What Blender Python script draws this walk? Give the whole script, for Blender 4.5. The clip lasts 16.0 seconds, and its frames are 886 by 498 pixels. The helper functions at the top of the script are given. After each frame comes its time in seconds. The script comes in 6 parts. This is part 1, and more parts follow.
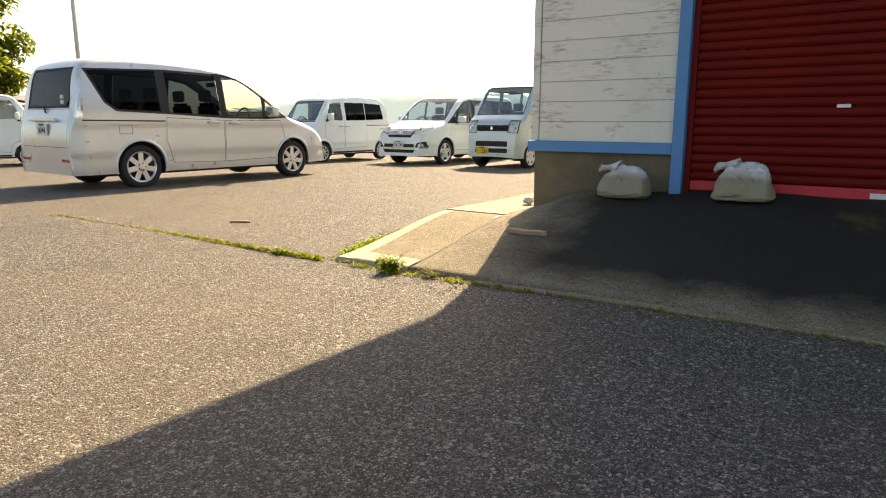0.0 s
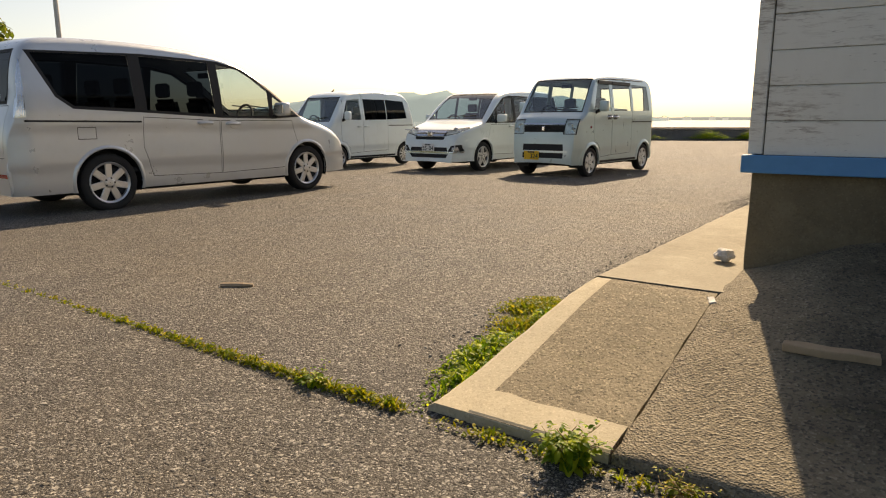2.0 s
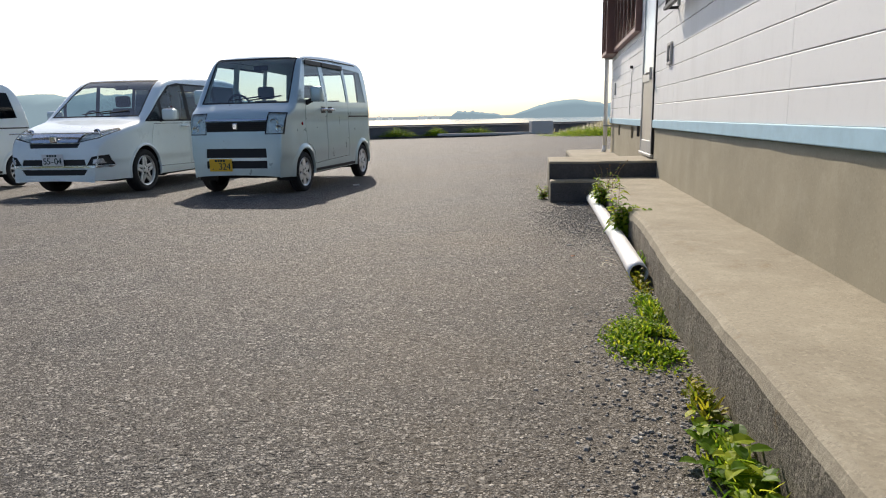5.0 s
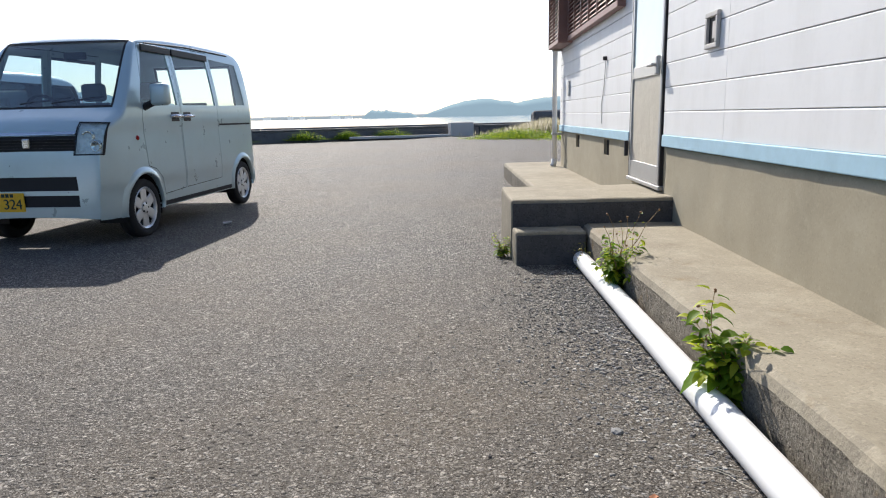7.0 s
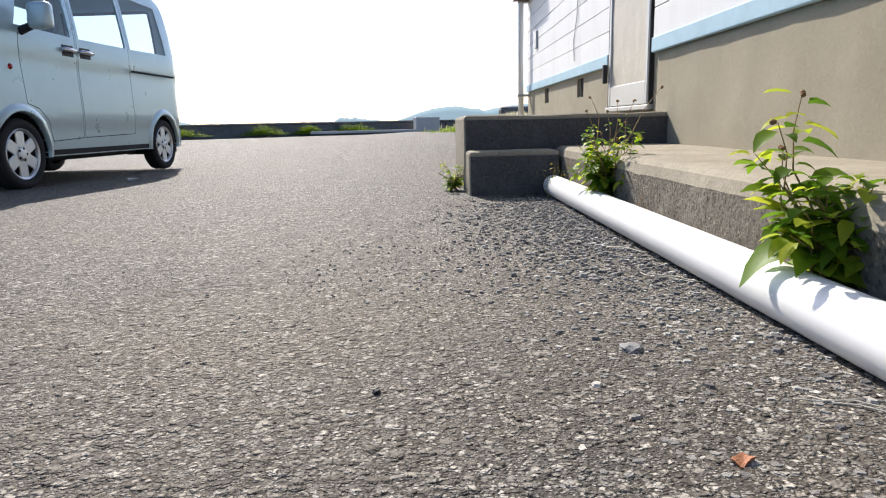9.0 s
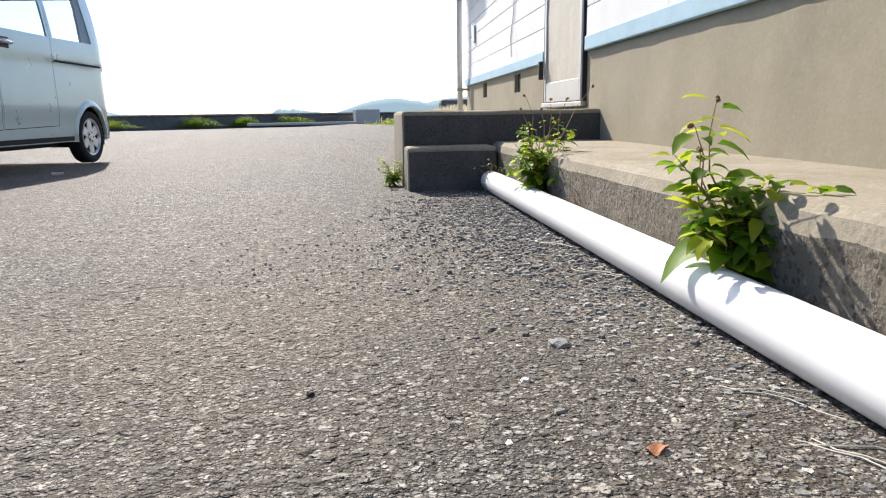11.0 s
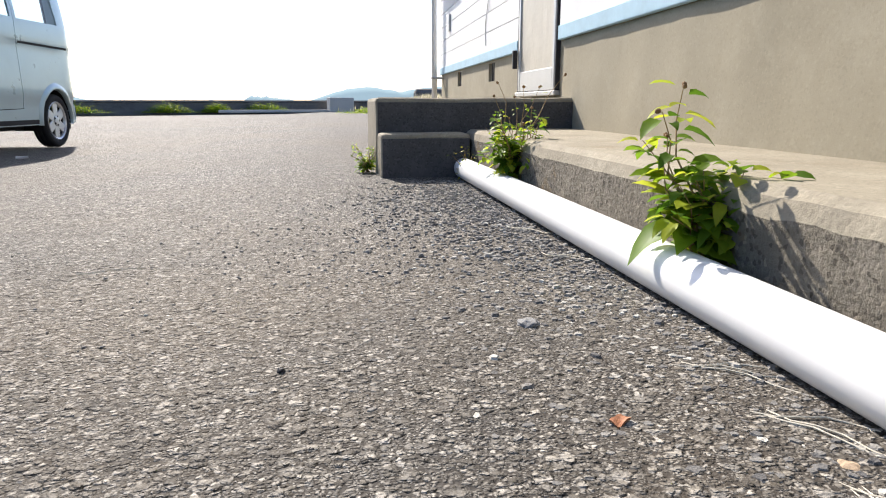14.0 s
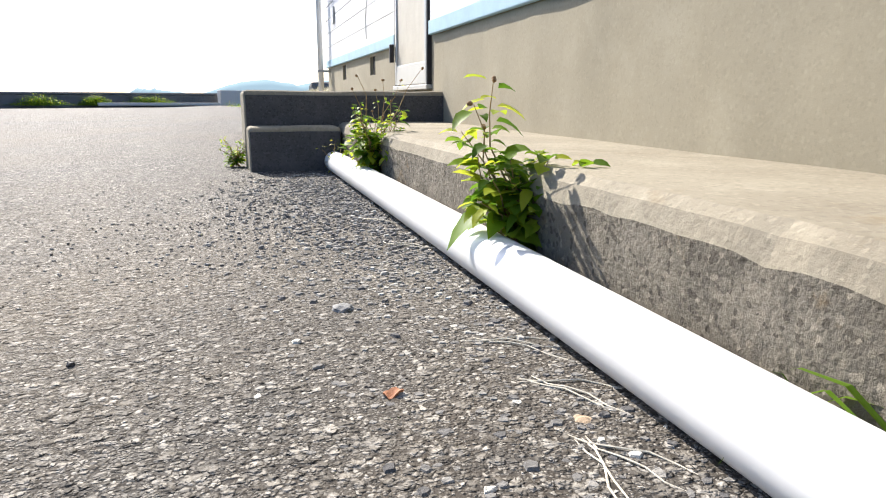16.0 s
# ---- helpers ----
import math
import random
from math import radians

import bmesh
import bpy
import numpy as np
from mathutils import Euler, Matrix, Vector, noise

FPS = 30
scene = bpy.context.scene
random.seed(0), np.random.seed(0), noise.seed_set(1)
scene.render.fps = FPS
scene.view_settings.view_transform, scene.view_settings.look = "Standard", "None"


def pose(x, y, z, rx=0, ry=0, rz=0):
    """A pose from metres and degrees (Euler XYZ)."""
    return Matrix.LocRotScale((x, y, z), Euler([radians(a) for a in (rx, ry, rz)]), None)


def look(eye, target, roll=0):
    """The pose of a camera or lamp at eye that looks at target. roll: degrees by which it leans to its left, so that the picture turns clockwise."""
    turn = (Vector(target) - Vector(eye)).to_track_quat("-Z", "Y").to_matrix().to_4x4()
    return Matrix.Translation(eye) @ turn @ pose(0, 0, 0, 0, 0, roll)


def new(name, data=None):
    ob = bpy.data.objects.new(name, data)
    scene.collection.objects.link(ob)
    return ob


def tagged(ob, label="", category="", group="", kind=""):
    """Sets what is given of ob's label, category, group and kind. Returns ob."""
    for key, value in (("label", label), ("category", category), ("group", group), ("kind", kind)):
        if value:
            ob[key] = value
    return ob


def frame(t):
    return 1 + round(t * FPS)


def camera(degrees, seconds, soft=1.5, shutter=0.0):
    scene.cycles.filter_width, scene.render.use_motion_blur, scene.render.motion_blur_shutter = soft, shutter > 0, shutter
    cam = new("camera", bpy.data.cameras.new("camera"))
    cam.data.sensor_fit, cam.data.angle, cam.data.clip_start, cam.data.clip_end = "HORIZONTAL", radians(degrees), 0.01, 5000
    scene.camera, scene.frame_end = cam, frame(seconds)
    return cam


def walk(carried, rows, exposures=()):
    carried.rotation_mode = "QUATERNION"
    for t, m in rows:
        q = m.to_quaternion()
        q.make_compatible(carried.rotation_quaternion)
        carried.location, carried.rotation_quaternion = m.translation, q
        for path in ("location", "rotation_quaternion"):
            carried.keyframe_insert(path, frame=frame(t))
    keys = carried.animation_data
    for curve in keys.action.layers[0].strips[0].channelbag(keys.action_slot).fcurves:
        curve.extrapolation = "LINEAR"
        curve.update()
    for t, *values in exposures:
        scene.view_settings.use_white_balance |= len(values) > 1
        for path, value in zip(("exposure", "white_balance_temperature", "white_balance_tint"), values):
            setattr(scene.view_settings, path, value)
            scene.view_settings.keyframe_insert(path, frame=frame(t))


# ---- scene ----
cam = camera(67.4, 16.0, soft=1.1)
METRES, EYE, TILT, LEAN, TURN = 11.5, 1.08, 0.0, 0.0, 34.4
ROWS = [
    (0.0, 0.0, 0.0, 0.0, 0.02, -10.91, -0.09),
    (0.5, -0.0227, 0.0639, -0.0002, 0.23, -10.9, 0.02),
    (1.0, -0.0439, 0.1164, -0.0, 0.8, -10.95, -0.01),
    (1.5, -0.0529, 0.181, 0.0006, 0.22, -10.92, 0.17),
    (2.0, -0.0674, 0.2402, 0.0005, 0.34, -11.0, 0.12),
    (2.5, -0.0736, 0.3044, -0.0015, -0.92, -10.89, 0.18),
    (3.0, -0.0837, 0.3678, -0.0027, -1.4, -11.02, 0.25),
    (3.5, -0.0803, 0.4247, -0.0074, -6.53, -10.85, 0.46),
    (4.0, -0.0774, 0.4854, -0.0059, -9.87, -11.09, 0.64),
    (4.5, -0.0653, 0.5263, -0.011, -19.86, -10.93, 0.99),
    (7.0, 0.0784, 0.7958, 0.0002, -34.08, -11.35, 1.28),
    (7.5, 0.1068, 0.8311, -0.0033, -34.1, -11.25, 1.22),
    (8.0, 0.1315, 0.8576, -0.0247, -34.45, -11.06, 1.21),
    (8.5, 0.1413, 0.8614, -0.0535, -36.05, -10.85, 1.23),
    (9.0, 0.1409, 0.8581, -0.0584, -36.69, -10.74, 1.2),
    (9.5, 0.1396, 0.8587, -0.0589, -37.75, -10.85, 1.11),
    (10.0, 0.1409, 0.8561, -0.058, -39.2, -11.05, 1.07),
    (12.5, 0.1411, 0.8557, -0.0564, -43.84, -11.97, 0.3),
    (13.0, 0.141, 0.8542, -0.0579, -44.04, -12.07, 0.23),
    (13.5, 0.1403, 0.855, -0.0579, -43.86, -12.18, 0.1),
    (14.0, 0.1404, 0.8546, -0.0581, -43.84, -12.33, 0.02),
    (14.5, 0.1416, 0.853, -0.0581, -44.12, -12.47, -0.07),
    (15.0, 0.1456, 0.8476, -0.0578, -45.46, -12.55, -0.05),
    (15.5, 0.1472, 0.8437, -0.0583, -48.77, -12.66, -0.17),
    (16.0, 0.1477, 0.8405, -0.0584, -52.2, -12.8, -0.3),
]
walk(cam, [(t, pose(0, 0, EYE, TILT, LEAN, TURN) @ pose(METRES * x, METRES * y, METRES * z, 90 + pitch, roll, yaw)) for t, x, y, z, yaw, pitch, roll in ROWS],
     [(0.0, 1.40, 10600, 13), (0.8, 0.72, 11000, 14), (1.5, 0.32, 10300, 15), (2.5, 0.55, 9000, 13), (3.0, 0.27, 7700, 11), (3.5, 0.22, 7200, 11), (4.5, 0.20, 6900, 11), (7.0, 0.48, 6350, 11), (9.0, 0.64, 6400, 12), (12.5, 0.80, 6500, 12), (14.5, 0.84, 6500, 12), (16.0, 1.02, 6400, 11)])

# ---- world, sun ----
SUN_TO = Vector((-0.285, 0.955, 0.74)).normalized()
world = bpy.data.worlds.new("sky")
scene.world = world
world.use_nodes = True
wn = world.node_tree
sky = wn.nodes.new("ShaderNodeTexSky")
sky.sky_type, sky.sun_disc = "NISHITA", False
sky.sun_elevation = math.asin(SUN_TO.z)
sky.sun_rotation = math.atan2(SUN_TO.x, SUN_TO.y)
sky.air_density, sky.dust_density, sky.ozone_density = 0.85, 1.6, 3.0
wn.links.new(sky.outputs[0], wn.nodes["Background"].inputs[0])
wn.nodes["Background"].inputs[1].default_value = 0.13
sun = new("sun", bpy.data.lights.new("sun", "SUN"))
sun.data.energy, sun.data.angle, sun.data.color = 5.2, radians(0.55), (1.0, 0.93, 0.82)
sun.matrix_basis = look(SUN_TO * 60, (0, 0, 0))


# ---- materials ----
def rgb(c):
    return (*c, 1.0)


class Mat:
    """A small builder for node materials in object or world metres."""

    def __init__(self, name, base, rough=0.6, metal=0.0, spec=0.5, coords="Object"):
        self.m = bpy.data.materials.new(name)
        self.m.use_nodes = True
        self.nt = self.m.node_tree
        self.p = self.nt.nodes["Principled BSDF"]
        self.p.inputs["Base Color"].default_value = rgb(base)
        self.p.inputs["Roughness"].default_value = rough
        self.p.inputs["Metallic"].default_value = metal
        self.p.inputs["Specular IOR Level"].default_value = spec
        tc = self.nt.nodes.new("ShaderNodeTexCoord")
        geo = self.nt.nodes.new("ShaderNodeNewGeometry")
        self.co = geo.outputs["Position"] if coords == "World" else tc.outputs["Object"]
        self.col = None
        self.base = base
        self.height = None

    def n(self, kind, **kw):
        node = self.nt.nodes.new(kind)
        for k, v in kw.items():
            node.inputs[k.replace("_", " ")].default_value = v
        return node

    def link(self, a, b):
        self.nt.links.new(a, b)

    def mapped(self, scale=(1, 1, 1)):
        mp = self.n("ShaderNodeMapping")
        mp.inputs["Scale"].default_value = scale
        self.link(self.co, mp.inputs["Vector"])
        return mp.outputs[0]

    def noise(self, scale, detail=4.0, rough=0.6, stretch=(1, 1, 1)):
        t = self.n("ShaderNodeTexNoise", Scale=scale, Detail=detail, Roughness=rough)
        self.link(self.mapped(stretch), t.inputs["Vector"])
        return t.outputs["Fac"]

    def voronoi(self, scale, feature="F1", out="Distance", stretch=(1, 1, 1)):
        t = self.n("ShaderNodeTexVoronoi", Scale=scale)
        t.feature = feature
        self.link(self.mapped(stretch), t.inputs["Vector"])
        return t.outputs[out]

    def ramp(self, fac, lo, hi, a=0.0, b=1.0):
        r = self.n("ShaderNodeMapRange")
        r.inputs["From Min"].default_value, r.inputs["From Max"].default_value = lo, hi
        r.inputs["To Min"].default_value, r.inputs["To Max"].default_value = a, b
        self.link(fac, r.inputs["Value"])
        return r.outputs[0]

    def over(self, fac, color, blend="MIX"):
        """Lay a colour over what is there, by the mask fac."""
        x = self.n("ShaderNodeMix")
        x.data_type, x.blend_type = "RGBA", blend
        self.link(fac, x.inputs[0])
        if self.col is None:
            x.inputs[6].default_value = rgb(self.base)
        else:
            self.link(self.col, x.inputs[6])
        if isinstance(color, tuple):
            x.inputs[7].default_value = rgb(color)
        else:
            self.link(color, x.inputs[7])
        self.col = x.outputs[2]
        self.link(self.col, self.p.inputs["Base Color"])
        return self

    def times(self, a, b):
        x = self.n("ShaderNodeMath")
        x.operation = "MULTIPLY"
        self.link(a, x.inputs[0])
        if isinstance(b, float):
            x.inputs[1].default_value = b
        else:
            self.link(b, x.inputs[1])
        return x.outputs[0]

    def plus(self, a, b):
        x = self.n("ShaderNodeMath")
        x.operation = "ADD"
        self.link(a, x.inputs[0]), self.link(b, x.inputs[1])
        return x.outputs[0]

    def bump(self, fac, distance, strength=1.0):
        b = self.n("ShaderNodeBump", Strength=strength, Distance=distance)
        self.link(fac, b.inputs["Height"])
        if self.height is not None:
            self.link(self.height, b.inputs["Normal"])
        self.height = b.outputs[0]
        self.link(self.height, self.p.inputs["Normal"])
        return self

    def shine(self, fac, lo, hi):
        self.link(self.ramp(fac, 0.3, 0.7, lo, hi), self.p.inputs["Roughness"])
        return self

    def random(self):
        return self.n("ShaderNodeObjectInfo").outputs["Random"]

    def island(self):
        g = self.nt.nodes.new("ShaderNodeNewGeometry")
        return g.outputs["Random Per Island"]


def asphalt_material():
    """Worn asphalt: rounded pale and dark stones of several sizes, close set in a dark binder."""
    m = Mat("asphalt", (0.027, 0.025, 0.025), 0.9, spec=0.2, coords="World")
    warp = m.n("ShaderNodeTexNoise", Scale=80.0, Detail=2.0)
    m.link(m.co, warp.inputs["Vector"])
    shift = m.n("ShaderNodeVectorMath")
    shift.operation = "SCALE"
    shift.inputs[3].default_value = 0.007
    m.link(warp.outputs["Color"], shift.inputs[0])
    add = m.n("ShaderNodeVectorMath")
    m.link(m.co, add.inputs[0]), m.link(shift.outputs[0], add.inputs[1])
    plain, m.co = m.co, add.outputs[0]
    heights = []
    for scale, share, lo, hi in ((200.0, 0.05, 0.028, 0.32), (115.0, 0.30, 0.032, 0.45), (68.0, 0.66, 0.036, 0.43), (44.0, 0.82, 0.036, 0.37)):
        cell, dist, rim = m.voronoi(scale, "F1", "Color"), m.voronoi(scale), m.voronoi(scale, "DISTANCE_TO_EDGE")
        sep = m.n("ShaderNodeSeparateColor")
        m.link(cell, sep.inputs[0])
        here = m.ramp(sep.outputs[0], share, share + 0.02)
        mask = m.times(m.times(m.ramp(rim, 0.035, 0.16), m.ramp(dist, 0.66, 0.48)), here)
        tone = m.n("ShaderNodeMix")
        tone.data_type = "RGBA"
        m.link(m.times(sep.outputs[1], m.ramp(sep.outputs[1], 0.0, 1.0, 0.35, 1.0)), tone.inputs[0])
        tone.inputs[6].default_value, tone.inputs[7].default_value = (lo, lo * 0.94, lo * 0.88, 1), (hi, hi * 0.94, hi * 0.845, 1)
        m.over(mask, tone.outputs[2])
        heights.append((m.times(m.ramp(dist, 0.7, 0.0), m.times(here, m.ramp(sep.outputs[2], 0.0, 1.0, 0.3, 1.0))), min(0.8 / scale, 0.012)))
    m.co = plain
    m.over(m.ramp(m.noise(0.35, 5, 0.65), 0.40, 0.70, 0.0, 0.38), (0.165, 0.128, 0.085))
    m.over(m.ramp(m.noise(1.7, 6, 0.7), 0.5, 0.75, 0.0, 0.35), (0.05, 0.046, 0.044))
    m.over(m.ramp(m.noise(22.0, 4, 0.7), 0.52, 0.68, 0.0, 0.5), (0.035, 0.033, 0.032))
    for h, d in heights:
        m.bump(h, d, 0.85)
    m.shine(m.noise(70.0, 3), 0.6, 0.95)
    return m.m


def concrete_material(name, base, dark, light, moss=None, relief=1.0, pits=0.5):
    m = Mat(name, base, 0.88, spec=0.25, coords="World")
    m.over(m.ramp(m.noise(1.3, 6, 0.68), 0.4, 0.72, 0.0, 0.75), dark)
    m.over(m.ramp(m.noise(5.5, 6, 0.72), 0.5, 0.75, 0.0, 0.6), light)
    m.over(m.ramp(m.noise(4.0, 5, 0.7, (1, 1, 0.18)), 0.56, 0.8, 0.0, 0.5), dark)
    speck = m.voronoi(120.0, "F1", "Color")
    sep = m.n("ShaderNodeSeparateColor")
    m.link(speck, sep.inputs[0])
    m.over(m.ramp(sep.outputs[0], 0.78, 0.92, 0.0, pits), tuple(c * 0.45 for c in base))
    m.over(m.ramp(sep.outputs[1], 0.85, 0.95, 0.0, pits), tuple(min(1, c * 1.5) for c in base))
    if moss:
        m.over(m.ramp(m.noise(2.6, 6, 0.75), 0.6, 0.74, 0.0, 0.8), moss)
    m.bump(m.noise(60.0, 5, 0.7), 0.006 * relief, 0.8)
    m.bump(m.noise(7.0, 4), 0.012 * relief, 0.6)
    return m.m


def siding_material(name, base, peel):
    m = Mat(name, base, 0.55, spec=0.35, coords="World")
    m.over(m.times(m.random(), 0.12), tuple(c * 0.8 for c in base))
    m.over(m.ramp(m.noise(2.2, 6, 0.7, (1, 1, 0.3)), 0.48, 0.75, 0.0, 0.35), tuple(c * f for c, f in zip(base, (0.72, 0.71, 0.68))))
    m.over(m.ramp(m.noise(24.0, 4, 0.7), 0.55, 0.8, 0.0, 0.25), tuple(c * 0.8 for c in base))
    if peel:
        where = m.ramp(m.noise(2.4, 3, 0.55, (1, 1, 2.4)), 0.44, 0.58)
        m.over(m.times(m.ramp(m.noise(17.0, 7, 0.82, (0.45, 1, 2.6)), 0.50, 0.62), where), (0.36, 0.30, 0.25))
        m.over(m.times(m.ramp(m.noise(40.0, 5, 0.8, (0.25, 1, 1.0)), 0.62, 0.7), m.ramp(m.noise(5.0, 3), 0.45, 0.6)), (0.22, 0.17, 0.14))
    m.bump(m.noise(35.0, 5, 0.7, (1, 1, 3)), 0.0006, 0.6)
    return m.m


def paint_material(name, base, rough=0.3, metal=0.0, dirt=0.25, coat=0.8, flake=False):
    """Car paint: a coat over the colour, with road dust."""
    m = Mat(name, base, rough, metal)
    m.p.inputs["Coat Weight"].default_value = coat
    m.p.inputs["Coat Roughness"].default_value = 0.08
    m.over(m.ramp(m.noise(3.0, 6, 0.7), 0.5, 0.8, 0.0, dirt), tuple(c * f for c, f in zip(base, (0.72, 0.68, 0.6))))
    if flake:
        m.bump(m.noise(900.0, 2), 0.0006, 0.3)
    m.shine(m.noise(4.0, 5), rough * 0.85, rough * 1.25)
    return m.m


def plain_material(name, base, rough=0.6, metal=0.0, scale=12.0, vary=0.35, bump=0.001, coords="Object", spec=0.5):
    m = Mat(name, base, rough, metal, spec, coords)
    m.over(m.ramp(m.noise(scale, 5, 0.7), 0.42, 0.72, 0.0, vary), tuple(c * 0.55 for c in base))
    m.over(m.ramp(m.noise(scale * 6, 3, 0.7), 0.55, 0.8, 0.0, vary * 0.6), tuple(min(1, c * 1.35 + 0.01) for c in base))
    if bump:
        m.bump(m.noise(scale * 5, 4), bump, 0.7)
    return m.m


def leaf_material(name, dark, bright, yellow):
    m = Mat(name, dark, 0.5, spec=0.35)
    r = m.island()
    m.over(m.ramp(r, 0.0, 1.0), bright)
    m.over(m.ramp(r, 0.55, 1.0, 0.0, 0.9), yellow)
    m.over(m.ramp(m.noise(60.0, 3), 0.5, 0.8, 0.0, 0.3), dark)
    m.p.inputs["Subsurface Weight"].default_value = 0.0
    tl = m.n("ShaderNodeBsdfTranslucent")
    m.link(m.col, tl.inputs["Color"])
    mix = m.n("ShaderNodeMixShader")
    mix.inputs[0].default_value = 0.62
    m.link(m.p.outputs[0], mix.inputs[1]), m.link(tl.outputs[0], mix.inputs[2])
    m.link(mix.outputs[0], m.nt.nodes["Material Output"].inputs["Surface"])
    return m.m


def pane_material(name, tint, rough=0.02, face=0.05, rim=0.75):
    """A thin pane, alike from both sides: its gloss grows towards the rim."""
    m = bpy.data.materials.new(name)
    m.use_nodes = True
    nt = m.node_tree
    nt.nodes.remove(nt.nodes["Principled BSDF"])
    tr, gl = nt.nodes.new("ShaderNodeBsdfTransparent"), nt.nodes.new("ShaderNodeBsdfGlossy")
    lw, power, gain, mix = nt.nodes.new("ShaderNodeLayerWeight"), nt.nodes.new("ShaderNodeMath"), nt.nodes.new("ShaderNodeMapRange"), nt.nodes.new("ShaderNodeMixShader")
    tr.inputs[0].default_value = rgb(tint)
    gl.inputs["Roughness"].default_value = rough
    power.operation, power.inputs[1].default_value = "POWER", 4.0
    gain.inputs["To Min"].default_value, gain.inputs["To Max"].default_value = face, rim
    nt.links.new(lw.outputs["Facing"], power.inputs[0]), nt.links.new(power.outputs[0], gain.inputs["Value"])
    nt.links.new(gain.outputs[0], mix.inputs[0])
    nt.links.new(tr.outputs[0], mix.inputs[1]), nt.links.new(gl.outputs[0], mix.inputs[2])
    nt.links.new(mix.outputs[0], nt.nodes["Material Output"].inputs["Surface"])
    return m


ASPHALT = asphalt_material()
CONCRETE = concrete_material("ledge_concrete", (0.29, 0.257, 0.195), (0.185, 0.16, 0.12), (0.39, 0.355, 0.275), (0.22, 0.165, 0.095), relief=0.6, pits=0.25)
RENDER_GREY = concrete_material("rendered_base", (0.34, 0.303, 0.222), (0.26, 0.23, 0.165), (0.39, 0.352, 0.265), relief=0.12, pits=0.12)
# base of the shaded front wall: stained brown, darkened further for its shade
BASE_DARK = concrete_material("stained_shaded_base", (0.17, 0.14, 0.092), (0.085, 0.07, 0.05), (0.23, 0.195, 0.13), pits=0.25)
RAMP_MAT = concrete_material("rough_ramp", (0.25, 0.21, 0.145), (0.13, 0.11, 0.08), (0.34, 0.29, 0.205), (0.20, 0.18, 0.08), relief=1.5, pits=0.9)
SIDING = siding_material("white_siding", (0.76, 0.76, 0.755), False)
SIDING_OLD = siding_material("peeling_siding", (0.76, 0.73, 0.67), True)
# one blue paint, toned deep for the shaded front, pale for the sunlit side
BLUE = plain_material("blue_paint", (0.045, 0.24, 0.50), 0.5, scale=6, vary=0.25, coords="World")
BLUE_LIT_FADED = plain_material("sunlit_faded_blue_paint", (0.36, 0.55, 0.66), 0.6, scale=5, vary=0.3, coords="World")
RED = plain_material("red_shutter_paint", (0.17, 0.009, 0.007), 0.7, scale=2.2, vary=0.3, coords="World", spec=0.15)
RED_BAR = plain_material("red_bar_paint", (0.62, 0.03, 0.045), 0.5, scale=4, vary=0.2, coords="World")
ALU = plain_material("aluminium", (0.46, 0.46, 0.46), 0.42, 0.7, scale=8, vary=0.15)
DARK_METAL = plain_material("dark_metal", (0.03, 0.028, 0.03), 0.5, 0.3, scale=9)
BROWN = plain_material("brown_louvre_paint", (0.28, 0.155, 0.13), 0.45, 0.2, scale=9, vary=0.3)
BLACK = plain_material("black_rubber", (0.012, 0.012, 0.013), 0.7, scale=20, vary=0.3)
TYRE = plain_material("tyre_rubber", (0.022, 0.021, 0.021), 0.85, scale=18, vary=0.4)
RIM = plain_material("wheel_alloy", (0.74, 0.74, 0.74), 0.34, 0.75, scale=10, vary=0.25)
CHROME = plain_material("chrome", (0.75, 0.75, 0.76), 0.15, 0.95, scale=8, vary=0.1, bump=0)
SILVER = paint_material("silver_paint", (0.60, 0.63, 0.65), 0.30, 0.45, 0.25, 0.8, True)
WHITE = paint_material("white_paint", (0.79, 0.87, 0.865), 0.30, 0.0, 0.25)
KEI_SILVER = paint_material("pale_silver_paint", (0.48, 0.605, 0.63), 0.30, 0.35, 0.25, 0.8, True)
INTERIOR = plain_material("dark_upholstery", (0.035, 0.036, 0.04), 0.85, scale=15)
INTERIOR_PALE = plain_material("grey_upholstery", (0.20, 0.205, 0.21), 0.85, scale=15)
GLASS = pane_material("clear_glass", (0.88, 0.94, 0.90))
PRIVACY = pane_material("dark_glass", (0.035, 0.048, 0.065), face=0.008, rim=0.6)
TINTED = pane_material("tinted_glass", (0.66, 0.76, 0.80), face=0.07)
WINDSCREEN = pane_material("windscreen_glass", (0.62, 0.74, 0.80), face=0.17)
LAMP_GLASS = plain_material("headlamp", (0.74, 0.76, 0.78), 0.12, 0.6, scale=16, vary=1.0, bump=0.012)
RED_LENS = plain_material("red_lens", (0.42, 0.015, 0.012), 0.2, scale=20, vary=0.3)
PLATE_WHITE = plain_material("white_plate", (0.75, 0.75, 0.73), 0.5, scale=20, vary=0.15)
PLATE_YELLOW = plain_material("yellow_plate", (0.80, 0.47, 0.02), 0.5, scale=20, vary=0.15)
INK = plain_material("plate_ink", (0.02, 0.035, 0.025), 0.6, scale=20, vary=0.1)
PVC = plain_material("white_plastic_pipe", (0.82, 0.82, 0.81), 0.35, scale=5, vary=0.12, bump=0.0005)
BAG = Mat("filled_white_bag", (0.70, 0.72, 0.74), 0.45)
BAG_Z = BAG.n("ShaderNodeSeparateXYZ")
BAG.link(BAG.co, BAG_Z.inputs[0])
BAG.over(BAG.ramp(BAG.plus(BAG_Z.outputs[2], BAG.times(BAG.noise(5.0, 4), 0.16)), 0.33, 0.24, 0.0, 0.9), (0.25, 0.205, 0.11))
